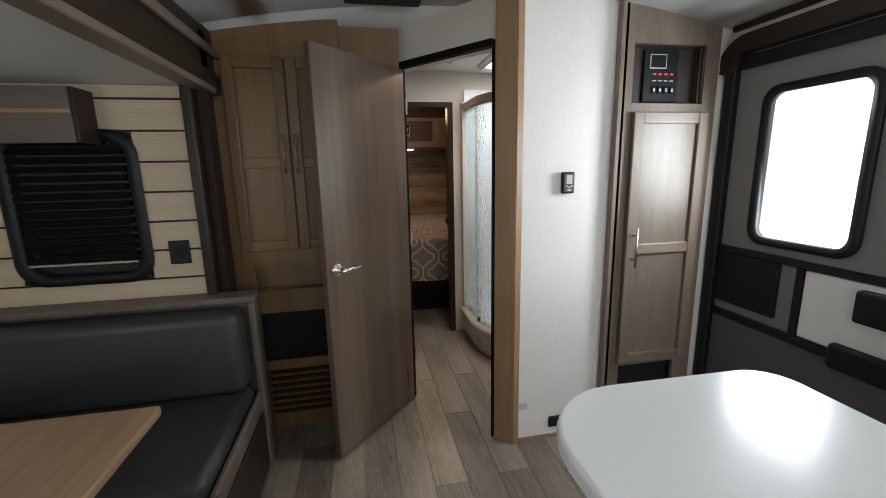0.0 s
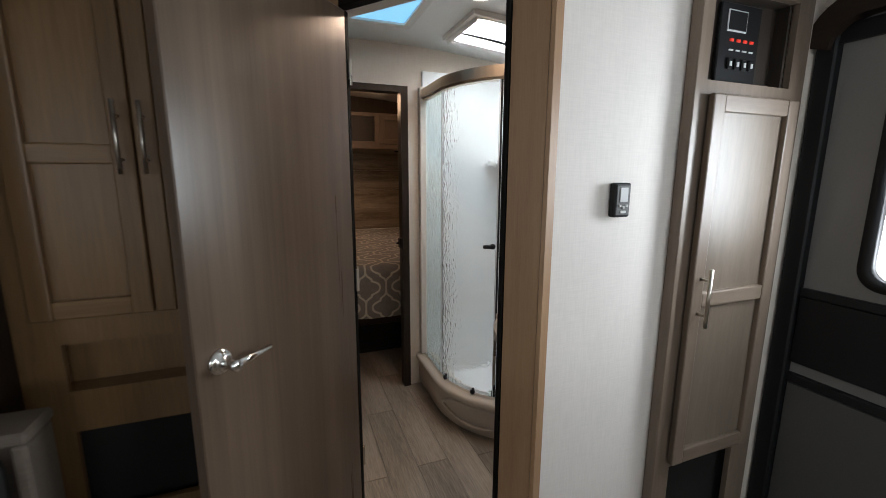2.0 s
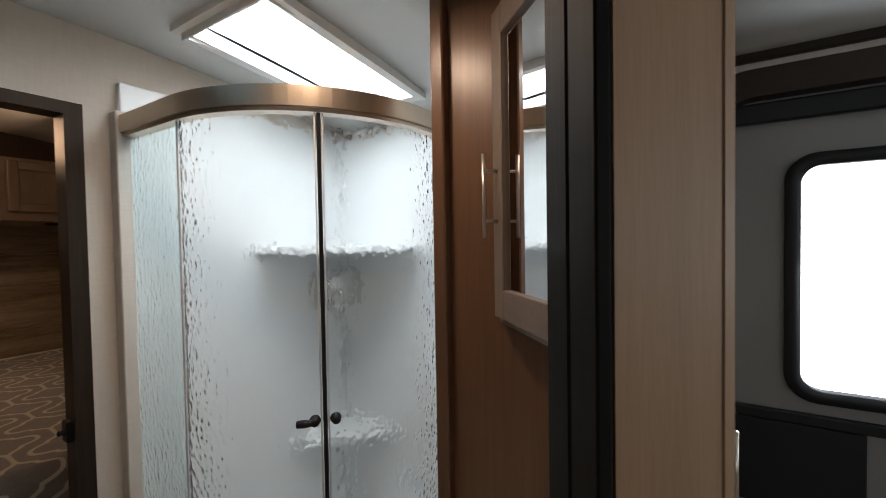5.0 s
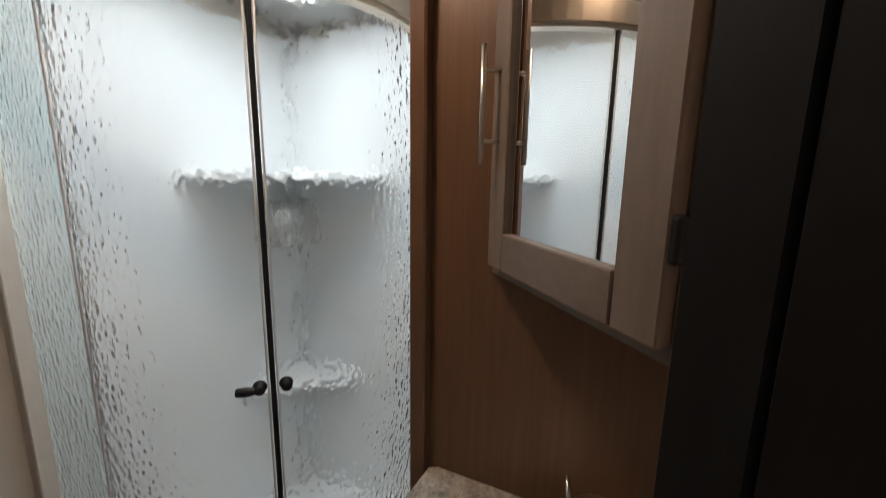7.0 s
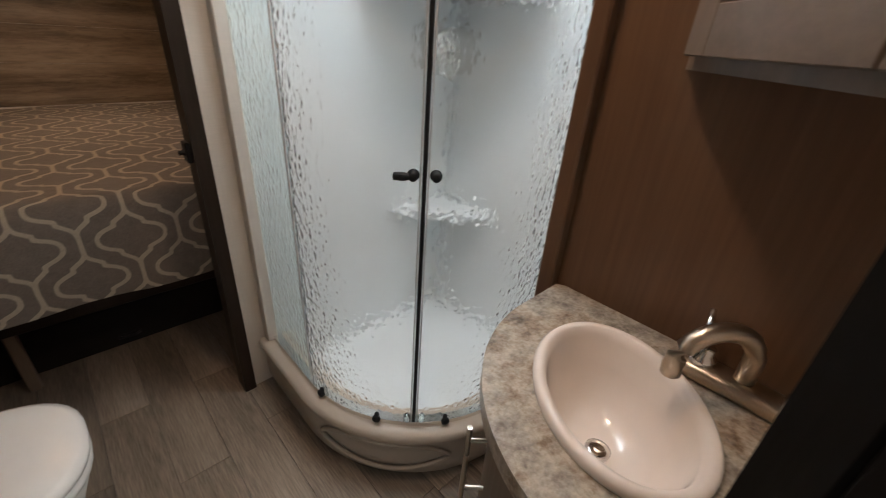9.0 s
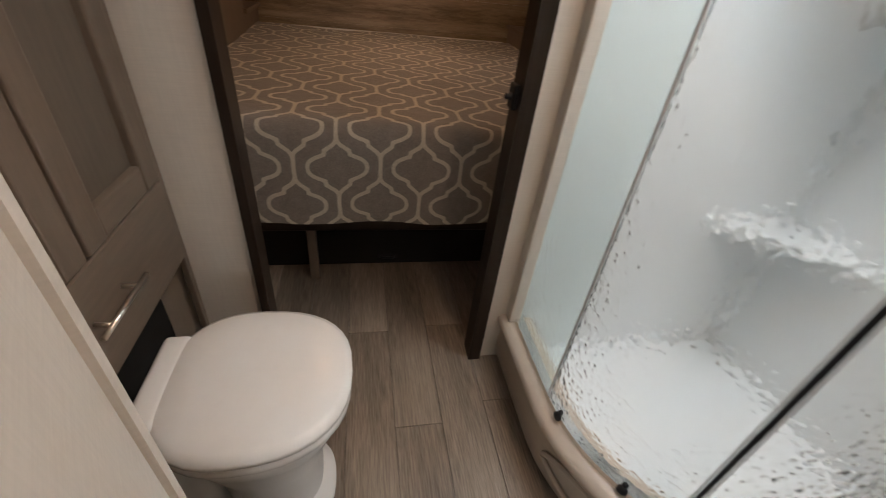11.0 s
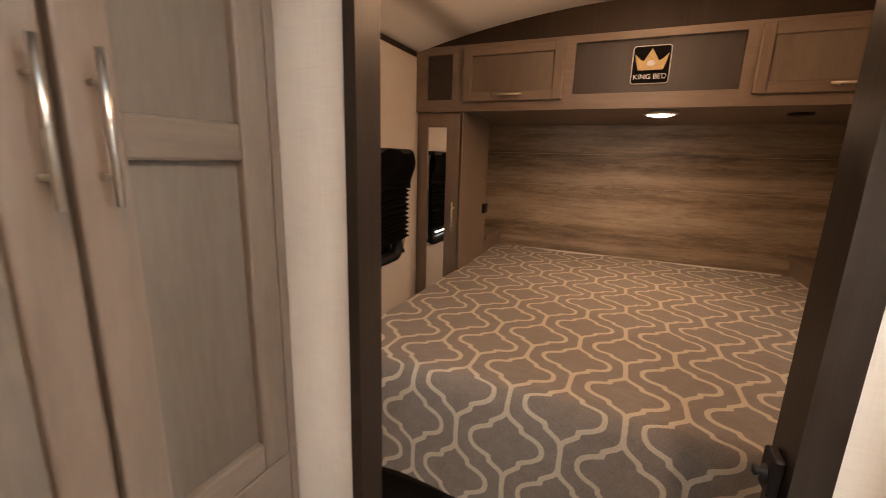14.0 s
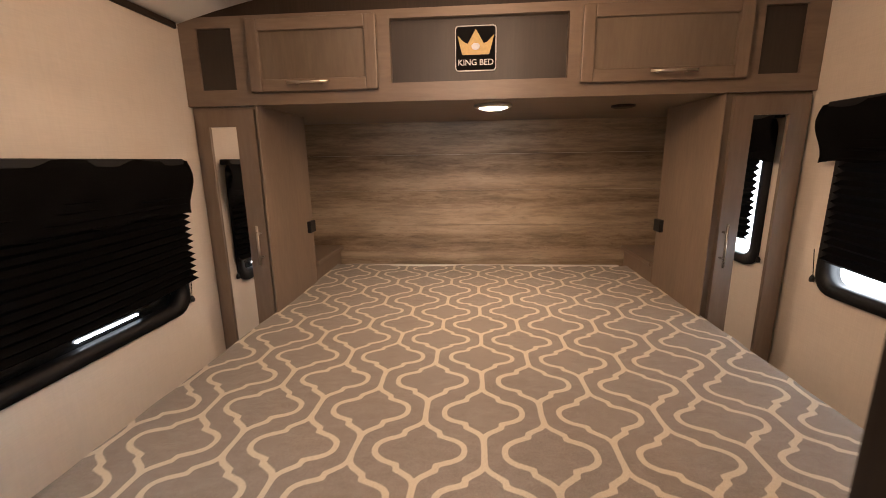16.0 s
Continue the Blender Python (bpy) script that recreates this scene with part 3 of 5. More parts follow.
def strip(off_a, off_b, z0, z1, i0=0, i1=None):
    a, b = shower_line(off_a)[i0:i1], shower_line(off_b)[i0:i1]
    return prism(a + b[::-1], z0, z1)


sh = thing("shower", 2.2, 3.3, 0, "rounded corner shower with rain-textured sliding glass doors", "shower")
tray = part("tray", prism(shower_line(0.04) + [(XR, 3.79)], 0.0, 0.06), M["tub"], sh, "white moulded shower floor", False)
bm = bmesh.new()
prof = [(-0.012, 0.0), (-0.030, 0.02), (-0.036, 0.10), (-0.030, 0.155), (-0.052, 0.183), (-0.055, 0.202), (-0.045, 0.215), (-0.010, 0.219), (0.05, 0.219), (0.07, 0.20), (0.08, 0.05)]
rows_ = [[bm.verts.new((x, y, z)) for x, y in shower_line(o, 30)] for o, z in prof]
for ra, rb in zip(rows_, rows_[1:]):
    for i in range(len(ra) - 1):
        bm.faces.new((ra[i], ra[i + 1], rb[i + 1], rb[i]))
bmesh.ops.recalc_face_normals(bm, faces=bm.faces[:])
shade_auto(part("pan_wall", bm, M["pan"], tray), 50)
bm = bmesh.new()

seg = shower_line(-0.042, 30)[6:24]
lo = [(x, y, 0.055 + 0.05 * (abs(i - 8.5) / 8.5) ** 2) for i, (x, y) in enumerate(seg)]
hi = [(x, y, 0.165 - 0.055 * (abs(i - 8.5) / 8.5) ** 4) for i, (x, y) in enumerate(seg)]
part("moulding", merged(tube(lo, 0.008, 8), tube(hi, 0.008, 8)), M["pan"], tray, "raised moulded outline", True)
surround = part("surround", merged(box(SX + 0.01, XR, 3.765, 3.788, 0.05, 1.95, 0.002), box(2.655, 2.679, 2.87, 3.766, 0.05, 1.95, 0.002), box(2.15, 2.655, 2.862, 2.875, 0.05, 1.95, 0.002)), M["tub"], sh, "white shower surround")
for z, d in ((1.415, 0.165), (0.60, 0.11)):
    part("shelf", prism([(2.66, 3.77), (2.66 - 2.9 * d, 3.77), (2.66 - 2.7 * d, 3.77 - 0.6 * d), (2.66 - 0.6 * d, 3.77 - 2.7 * d), (2.66, 3.77 - 2.9 * d)], z, z + 0.03, 0.006), M["tub"], surround)
part("shower_tap", merged(lathe([(0.05, 0), (0.05, 0.008), (0.03, 0.016), (0.02, 0.05)], 20, Matrix.Translation((2.52, 3.66, 1.25)) @ Vector((-1, -1, 0)).to_track_quat("Z", "Y").to_matrix().to_4x4()), box(2.46, 2.66, 3.64, 3.768, 1.17, 1.33, 0.02, 2), tube([(2.50, 3.62, 1.25), (2.47, 3.59, 1.15)], 0.01)), M["chrome"], sh, "chrome shower mixer", True)
GZ0, GZ1 = 0.232, 1.80
# Off-white channel gets the darker cream wallboard colour for the shadow on it
post = part("wall_channel", box(1.755, 1.795, 3.745, 3.789, 0.219, 1.86, 0.003), M["wall"], sh, "off-white wall channel")
part("top_rail", merged(strip(-0.022, 0.012, 1.795, 1.845), strip(-0.012, 0.022, 1.785, 1.80)), M["bronze"], sh, "curved brushed nickel top rail")
part("bottom_rail", strip(-0.010, 0.020, 0.219, 0.235), M["chrome"], sh)
SPL = 15
g1 = part("glass_panel", strip(0.004, 0.008, GZ0, GZ1, 0, 3), M["rain_fine"], sh, "fixed rain-textured glass panel")
g2 = part("glass_door", strip(-0.004, 0.000, GZ0, GZ1, 2, SPL), M["rain"], sh, "sliding rain-textured glass door")
g3 = part("glass_door", strip(-0.004, 0.000, GZ0, GZ1, SPL - 1, None), M["rain"], sh, "sliding rain-textured glass door")
for gq in (g1, g2, g3):
    gq.visible_shadow = False
line = shower_line(-0.002)
for idx in (2, SPL - 1):
    x, y = line[idx]
    part("edge_seal", tube([(x, y, GZ0), (x, y, GZ1)], 0.0052 if idx == SPL - 1 else 0.004, 8), M["black"] if idx == SPL - 1 else M["grey"], sh)
for off in (0.55, -0.55):
    i = SPL - 2 if off < 0 else SPL - 1
    a, b = line[i], line[i + 1]
    f = 0.72 if off < 0 else 0.28
    x, y = a[0] + (b[0] - a[0]) * f, a[1] + (b[1] - a[1]) * f
    part("gasket", tube([(x, y, GZ0), (x, y, GZ1)], 0.0022, 8), M["grey"], sh, "translucent door gasket")
for deg in (189, 215, 241):
    x, y = GCX + (GR + 0.008) * math.cos(radians(deg)), GCY + (GR + 0.008) * math.sin(radians(deg))
    face_out = Vector((math.cos(radians(deg)), math.sin(radians(deg)), 0)).to_track_quat("Z", "Y").to_matrix().to_4x4()
    part("roller", merged(lathe([(0.010, 0), (0.013, 0.003), (0.013, 0.010), (0.006, 0.014)], 14, Matrix.Translation((x, y, 0.236)) @ face_out), box(x - 0.006, x + 0.006, y - 0.006, y + 0.006, 0.232, 0.256, 0.002)), M["black"], sh, "black door roller", True)
for deg in (226.5, 232):
    x, y = GCX + (GR + 0.004) * math.cos(radians(deg)), GCY + (GR + 0.004) * math.sin(radians(deg))
    part("guide_block", box(x - 0.009, x + 0.009, y - 0.009, y + 0.009, 0.233, 0.262, 0.004, 2), M["rain_fine"], sh, "clear plastic door guide")
for idx, s in ((SPL - 1.75, 1), (SPL - 0.25, 0)):
    i = int(idx)
    f = idx - i
    a, b = shower_line(-0.004)[i], shower_line(-0.004)[i + 1]
    x, y = a[0] + (b[0] - a[0]) * f, a[1] + (b[1] - a[1]) * f
    nx, ny = (x - GCX) / GR, (y - GCY) / GR
    kn = part("knob", lathe([(0.013, 0), (0.014, 0.004), (0.007, 0.010), (0.011, 0.020), (0.006, 0.025)], 18, Matrix.Translation((x, y, 1.020)) @ Vector((nx, ny, 0)).to_track_quat("Z", "Y").to_matrix().to_4x4()), M["black"], sh, "black door knob", True)
    if s:
        part("tie", tube([(x + nx * 0.018, y + ny * 0.018, 1.020), (x - 0.012 + nx * 0.02, y + 0.020 + ny * 0.02, 1.018), (x - 0.022 + nx * 0.02, y + 0.038 + ny * 0.02, 1.016)], [0.006, 0.010, 0.009], 10), M["black"], kn)

# ---------------------------------------------------------------- vanity
va = thing("vanity", 1.95, 2.5, 0, "small curved vanity with granite-look top", "vanity")


def vanity_outline(o):
    """Bowed front from the wall at the shower round to the door side."""
    pts = [(2.111, 2.824 + o)]
    pts += [(1.98 + (0.333 + o) * math.cos(radians(94 + 100 * q / 16)), 2.492 + (0.333 + o) * math.sin(radians(94 + 100 * q / 16))) for q in range(17)]
    return pts + [(1.70 - o, 2.352), (2.111, 2.352)]


SINK = Matrix.Translation((1.890, 2.578, 0)) @ Matrix.Rotation(radians(46), 4, "Z") @ Matrix.Diagonal((0.955, 0.955, 1, 1))


def around(outline, a, b, k=72):
    """Points of a closed outline and of the basin's oval, met by the same rays from the basin's middle."""
    cx_, cy_ = SINK.translation.x, SINK.translation.y
    outer, inner = [], []
    for j in range(k):
        t = 2 * math.pi * j / k
        q = SINK @ Vector((a * math.cos(t), b * math.sin(t), 0))
        inner.append((q.x, q.y))
        dx, dy = q.x - cx_, q.y - cy_
        best = 9.0
        for (x0, y0), (x1, y1) in zip(outline, outline[1:] + outline[:1]):
            ex, ey = x1 - x0, y1 - y0
            den = dx * ey - dy * ex
            if abs(den) < 1e-9:
                continue
            s_ = ((x0 - cx_) * ey - (y0 - cy_) * ex) / den
            u_ = ((x0 - cx_) * dy - (y0 - cy_) * dx) / den
            if s_ > 0 and -1e-6 <= u_ <= 1 + 1e-6:
                best = min(best, s_)
        outer.append((cx_ + best * dx, cy_ + best * dy))
    return outer, inner


part("countertop", ring(*around(vanity_outline(0.0), 0.165, 0.118), 0.785, 0.818), M["granite"], va, "brown-grey granite-look laminate top")
part("body", ring(*around(vanity_outline(-0.03), 0.175, 0.128), 0.0, 0.785), M["wood"], va)
vdoor = part("door", box(1.78, 1.80, 2.56, 2.58, 0.15, 0.7, 0.002), M["wood"], va)
part("handle", merged(tube([(1.74, 2.735, 0.53), (1.74, 2.735, 0.72)], 0.005), tube([(1.74, 2.735, 0.56), (1.775, 2.70, 0.56)], 0.004), tube([(1.74, 2.735, 0.69), (1.775, 2.70, 0.69)], 0.004)), M["nickel"], vdoor)

# oval basin
sk2 = thing("wash_basin", 1.89, 2.578, 0.82, "oval bisque plastic basin set in the counter", "sink")
bm = bmesh.new()
prof = [(0.180, 0.133, 0.8185), (0.181, 0.134, 0.828), (0.174, 0.127, 0.835), (0.162, 0.115, 0.833), (0.155, 0.108, 0.815), (0.142, 0.097, 0.765), (0.108, 0.074, 0.715), (0.055, 0.042, 0.695), (0.020, 0.020, 0.692)]
rings_ = [[bm.verts.new((a * math.cos(2 * math.pi * j / 48), b * math.sin(2 * math.pi * j / 48), z)) for j in range(48)] for a, b, z in prof]
for ra, rb in zip(rings_, rings_[1:]):
    for j in range(48):
        bm.faces.new((ra[j], ra[(j + 1) % 48], rb[(j + 1) % 48], rb[j]))
bm.faces.new(rings_[-1])
bmesh.ops.recalc_face_normals(bm, faces=bm.faces[:])
part("bowl", moved(bm, SINK), M["bisque"], sk2, "", True)
part("drain", moved(lathe([(0.022, 0.690), (0.022, 0.697), (0.014, 0.699), (0.004, 0.697)], 20), SINK), M["chrome"], sk2, "", True)

# tap
tp = thing("tap", 2.045, 2.46, 0.82, "brushed nickel two-handle arched tap", "tap")
part("base", moved(box(-0.028, 0.028, -0.095, 0.095, 0.818, 0.848, 0.013, 3), Matrix.Translation((2.045, 2.45, 0))), M["bronze"], tp, "", True)
arc = [(2.05, 2.455, 0.84), (2.05, 2.455, 0.875)] + [(2.05 - (0.066 - 0.066 * math.cos(radians(a))) * 0.75, 2.455 + (0.066 - 0.066 * math.cos(radians(a))) * 0.62, 0.88 + 0.062 * math.sin(radians(a))) for a in range(0, 206, 15)]
part("spout", tube(arc, 0.0145, 14), M["bronze"], tp, "", True)
for y in (2.385, 2.515):
    hq = part("tap_handle", lathe([(0.022, 0.84), (0.020, 0.858), (0.014, 0.866), (0.014, 0.876), (0.006, 0.880)], 18, Matrix.Translation((2.045, y, 0))), M["chrome"], tp, "", True)
    part("lever", tube([(2.045, y, 0.872), (2.065, y + 0.01, 0.895), (2.083, y + 0.018, 0.925)] if y > 2.45 else [(2.045, y, 0.872), (2.03, y - 0.03, 0.885), (2.02, y - 0.055, 0.89)], [0.007, 0.006, 0.005]), M["chrome"], hq, "", True)

# corner medicine cabinet with a mirror door
mc = thing("medicine_cabinet", 2.02, 2.48, 1.28, "angled corner wall cabinet with mirrored taupe door", "cabinet")
MA, MB = Vector((2.096, 2.685, 0)), Vector((1.822, 2.407, 0))
MU = (MB - MA).normalized()
MN = Vector((MU.y, -MU.x, 0))
FACE = Matrix.Translation(MA) @ Matrix((MU, -MN, Vector((0, 0, 1)))).transposed().to_4x4()
ML = (MB - MA).length
part("body", prism([(2.111, 2.699), (MA.x, MA.y), (MB.x, MB.y), (MB.x, 2.347), (2.111, 2.347)], 1.272, 1.97), M["wood"], mc)
dm = part("mirror_door", moved(box(0.0, 0.052, -0.02, 0.0, 1.291, 1.965, 0.002), FACE), M["wood"], mc)
part("stile", moved(box(0.312, ML - 0.015, -0.02, 0.0, 1.291, 1.965, 0.002), FACE), M["wood"], dm)
part("rail", moved(box(0.053, 0.311, -0.021, 0.0, 1.291, 1.355, 0.002), FACE), M["wood_y"], dm)
part("rail", moved(box(0.053, 0.311, -0.021, 0.0, 1.90, 1.965, 0.002), FACE), M["wood_y"], dm)
part("mirror", moved(box(0.051, 0.313, -0.010, -0.004, 1.353, 1.902, 0), FACE), M["mirror"], dm, "silvered mirror pane")
h0 = MA + MU * 0.024 + MN * 0.02
bar_handle(dm, (h0.x, h0.y, 1.468), (h0.x, h0.y, 1.652), tuple(MN * 0.03), 0.0045)
part("hinge", moved(box(ML - 0.017, ML - 0.006, -0.018, 0.0, 1.375, 1.42, 0.003), FACE), M["black"], dm)

# ---------------------------------------------------------------- bathroom wardrobe
wd = thing("wardrobe", 0.60, 3.52, 0, "tall taupe wood wardrobe with two doors and drawer", "wardrobe")
part("body", box(XL, 0.795, 3.08, 3.785, 0.50, 2.06, 0.003), M["wood"], wd)
part("side_panel", box(0.795, 0.812, 3.765, 3.787, 0.0, 2.06, 0.002), M["wood"], wd)
# Dark block stands in for the shade under the wardrobe
part("cavity_shade", box(XL, 0.72, 3.08, 3.765, 0.0, 0.49, 0), M["void"], wd)
for y0, w in ((3.10, 0.354), (3.457, 0.302)):
    dr = panel_door("door", wd, (0.797, y0, 0.735), (0, 1, 0), w - 0.006, 1.24, (1, 0, 0), [0.605], M["wood"], M["wood_y"], 0.060)
    yy = y0 + (w - 0.028 if y0 < 3.4 else 0.028)
    bar_handle(dr, (0.822, yy, 1.285), (0.822, yy, 1.465), (0.03, 0, 0))
dw = part("drawer", box(0.797, 0.817, 3.105, 3.76, 0.51, 0.728, 0.003), M["wood_y"], wd)
bar_handle(dw, (0.817, 3.365, 0.635), (0.817, 3.535, 0.635), (0.03, 0, 0))

# ---------------------------------------------------------------- toilet
to = thing("toilet", 1.05, 3.40, 0, "white plastic toilet with its lid closed", "toilet")
TM = Matrix.Translation((0.848, 3.395, 0)) @ Matrix.Diagonal((1, 1, 1.06, 1))


def egg(a, w, k=36, back=0.0):
    pts = []
    for j in range(k):
        t = 2 * math.pi * j / k
        c, s = math.cos(t), math.sin(t)
        pts.append((0.19 + (a if c > 0 else a * 0.80) * (abs(c) ** 0.85) * (1 if c > 0 else -1), w * (abs(s) ** 0.8) * (1 if s > 0 else -1)))
    return pts


def loft(levels):
    bm = bmesh.new()
    rs = [[bm.verts.new((x, y, z)) for x, y in pts] for pts, z in levels]
    for ra, rb in zip(rs, rs[1:]):
        for j in range(len(ra)):
            bm.faces.new((ra[j], ra[(j + 1) % len(ra)], rb[(j + 1) % len(ra)], rb[j]))
    bm.faces.new(rs[0][::-1])
    bm.faces.new(rs[-1])
    bmesh.ops.recalc_face_normals(bm, faces=bm.faces[:])
    return bm


shade_auto(part("bowl", moved(loft([(egg(0.15, 0.13), 0), (egg(0.15, 0.13), 0.03), (egg(0.12, 0.10), 0.06), (egg(0.125, 0.105), 0.20), (egg(0.17, 0.15), 0.33), (egg(0.195, 0.17), 0.39), (egg(0.19, 0.165), 0.405)]), TM), M["white"], to), 45)
shade_auto(part("seat", moved(loft([(egg(0.20, 0.178), 0.405), (egg(0.205, 0.183), 0.412), (egg(0.205, 0.183), 0.424), (egg(0.20, 0.178), 0.43)]), TM), M["white"], to), 45)
shade_auto(part("lid", moved(loft([(egg(0.20, 0.178), 0.432), (egg(0.207, 0.185), 0.438), (egg(0.207, 0.185), 0.450), (egg(0.19, 0.168), 0.460), (egg(0.12, 0.10), 0.464)]), TM), M["white"], to), 60)
part("hinge_cover", moved(box(0.0, 0.06, -0.115, 0.115, 0.405, 0.462, 0.015, 3), TM), M["white"], to, "", True)
part("tank_base", moved(box(-0.02, 0.10, -0.10, 0.10, 0.0, 0.40, 0.03, 3), TM), M["white"], to, "", True)

# strike on the bathroom doorway, label and lamp
sp_ = thing("strike_plate", JX, JY, 0.95, "small black strike on the bathroom doorway", "strike plate")
part("plate", moved(box(DW - 0.0195, DW - 0.015, -0.006, 0.024, 0.92, 0.99, 0.001), DIAG), M["black"], sp_)
part("bolt", moved(box(DW - 0.030, DW - 0.0195, 0.002, 0.014, 0.948, 0.962, 0.002), DIAG), M["nickel"], sp_)
pl = thing("paper_label", 1.683, 2.304, 0.192, "small pale sticker low on the partition", "sticker")
part("sheet", box(1.648, 1.718, 2.3042, 2.3048, 0.174, 0.210, 0), M["grey"], pl)
bl_ = thing("bathroom_lamp", 1.760, 2.963, 2.07, "round white bathroom ceiling lamp", "lamp")
part("housing", lathe([(0.075, 2.085), (0.075, 2.060), (0.062, 2.050), (0.056, 2.052)], 32, Matrix.Translation((1.760, 2.963, 0))), M["white"], bl_, "", True)
part("lens", lathe([(0.057, 2.056), (0.05, 2.048), (0.03, 2.042), (0.004, 2.040)], 32, Matrix.Translation((1.760, 2.963, 0))), M["lamp_dim"], bl_, "glowing lens", True)

# ---------------------------------------------------------------- bedroom
CY = 5.30     # front of the built-ins round the bed
hb = thing("headboard", 1.5, YF, 0.6, "weathered brown plank-print headboard panel", "headboard")
for i, z in enumerate((0.55, 0.765, 0.98, 1.195, 1.41)):
    part("board", box(XL + 0.002, XR - 0.002, YF - 0.014, YF - 0.002, z, z + 0.2135, 0.0012), M["headboard"], hb)

bed = thing("king_bed", 1.48, 5.1, 0, "king bed with a grey lattice-pattern quilt", "bed")
BX0, BX1, BY0, BY1, BZ = 0.585, 2.385, 4.215, 6.12, 0.735


def cloth_height(x, y):
    return BZ + 0.010 * noise.noise(Vector((x * 2.3, y * 2.3, 0.3))) + 0.004 * noise.noise(Vector((x * 9, y * 9, 4)))


bm = bmesh.new()
uvl = bm.loops.layers.uv.new("cloth")
NX, NY, DROP = 60, 64, 12
HALF, LEN = (BX1 - BX0) / 2, BY1 - BY0
cx = (BX0 + BX1) / 2
# a sheet that lies on the mattress and hangs over three edges; s runs over the width, q from head to foot
def sheet_point(s, q):
    """s, q in metres over the flat cloth; beyond the edges it turns down."""
    ox, oy = max(0.0, abs(s) - HALF), max(0.0, q - LEN)
    x = cx + max(-HALF, min(HALF, s))
    y = BY1 - min(q, LEN)
    over = math.hypot(ox, oy)
    r = 0.055
    if over < 1e-9:
        z = cloth_height(x, y)
        return x, y, z
    a = min(over / r, math.pi / 2)
    out = r * math.sin(a)
    down = r * (1 - math.cos(a)) + max(0, over - r * math.pi / 2)
    dx, dy = (ox / over) * (1 if s > 0 else -1), -(oy / over)
    wave = 0.010 * math.sin((x * 13 if oy > ox else y * 13)) * min(1, down / 0.25)
    return x + dx * (out + wave) - dx * r * 0.4, y + dy * (out + wave) - dy * r * 0.4, cloth_height(x, y) - down


ss = [-HALF - 0.42 + 0.42 * i / DROP for i in range(DROP)] + [-HALF + 2 * HALF * i / NX for i in range(NX + 1)] + [HALF + 0.42 * (i + 1) / DROP for i in range(DROP)]
qs = [LEN * i / NY for i in range(NY + 1)] + [LEN + 0.42 * (i + 1) / DROP for i in range(DROP)]
vv = [[bm.verts.new(sheet_point(s, q)) for s in ss] for q in qs]
for j in range(len(qs) - 1):
    for i in range(len(ss) - 1):
        f = bm.faces.new((vv[j][i], vv[j][i + 1], vv[j + 1][i + 1], vv[j + 1][i]))
        for lp, (a, b) in zip(f.loops, ((j, i), (j, i + 1), (j + 1, i + 1), (j + 1, i))):
            lp[uvl].uv = (ss[b], qs[a])
bmesh.ops.recalc_face_normals(bm, faces=bm.faces[:])
part("quilt", bm, M["quilt"], bed, "grey quilt with cream ogee lattice", True)
part("mattress", box(BX0 + 0.02, BX1 - 0.02, BY0 + 0.02, YF - 0.02, 0.34, BZ - 0.02, 0.04, 3), M["white"], bed)
part("platform", box(BX0 - 0.02, BX1 + 0.02, BY0 + 0.03, YF - 0.02, 0.27, 0.335, 0.003), M["dark"], bed, "dark brown platform board")
# Under-bed shade is put into this board's near-black colour
part("base_board", box(BX0 + 0.02, BX1 - 0.02, BY0 + 0.16, BY0 + 0.18, 0.0, 0.27, 0.002), M["void"], bed, "recessed base with under-bed shade in its colour")
for x in (1.06, 1.95):
    part("post", box(x - 0.018, x + 0.018, BY0 + 0.055, BY0 + 0.09, 0.0, 0.27, 0.003), M["wood"], bed)
part("sheet_edge", box(BX0 + 0.05, BX1 - 0.05, 6.11, 6.15, 0.70, 0.738, 0.012, 3), M["white"], bed, "white sheet edge at the head", True)

# overhead cabinets
oc = thing("overhead_cabinet", 1.5, 5.7, 1.6, "taupe wood overhead cabinet spanning the bed", "cabinet")
part("body", wall_holes("y", CY, 0.02, XL + 0.001, XR - 0.001, 1.60, 1.925, [(0.378, 0.522, 1.66, 1.885), (2.47, 2.61, 1.66, 1.885), (1.14, 1.80, 1.668, 1.893)]), M["wood_x"], oc)
part("underside", box(XL + 0.001, XR - 0.001, CY + 0.02, YF - 0.016, 1.60, 1.615, 0), M["wood_x"], oc)
part("speaker_panel", box(0.37, 0.53, CY + 0.012, CY + 0.018, 1.655, 1.89, 0), M["niche"], oc, "dark speaker panel")
part("speaker_panel", box(2.46, 2.62, CY + 0.012, CY + 0.018, 1.655, 1.89, 0), M["niche"], oc, "dark speaker panel")
part("niche_back", box(1.13, 1.81, CY + 0.03, CY + 0.04, 1.66, 1.90, 0), M["niche"], oc, "dark recessed niche board")
part("niche_side", merged(box(1.135, 1.14, CY, CY + 0.03, 1.66, 1.90, 0), box(1.80, 1.805, CY, CY + 0.03, 1.66, 1.90, 0), box(1.135, 1.805, CY, CY + 0.03, 1.893, 1.898, 0), box(1.135, 1.805, CY, CY + 0.03, 1.663, 1.668, 0)), M["wood_x"], oc)
for x0, x1 in ((0.592, 1.093), (1.843, 2.42)):
    d = panel_door("door", oc, (x0, CY - 0.001, 1.645), (1, 0, 0), x1 - x0, 0.262, (0, -1, 0), [], M["wood"], M["wood_x"], 0.045)
    mid = (x0 + x1) / 2 + (-0.015 if x0 < 1 else 0.02)
    bar_handle(d, (mid - 0.075, CY - 0.025, 1.672), (mid + 0.085, CY - 0.025, 1.672), (0, -0.03, 0))
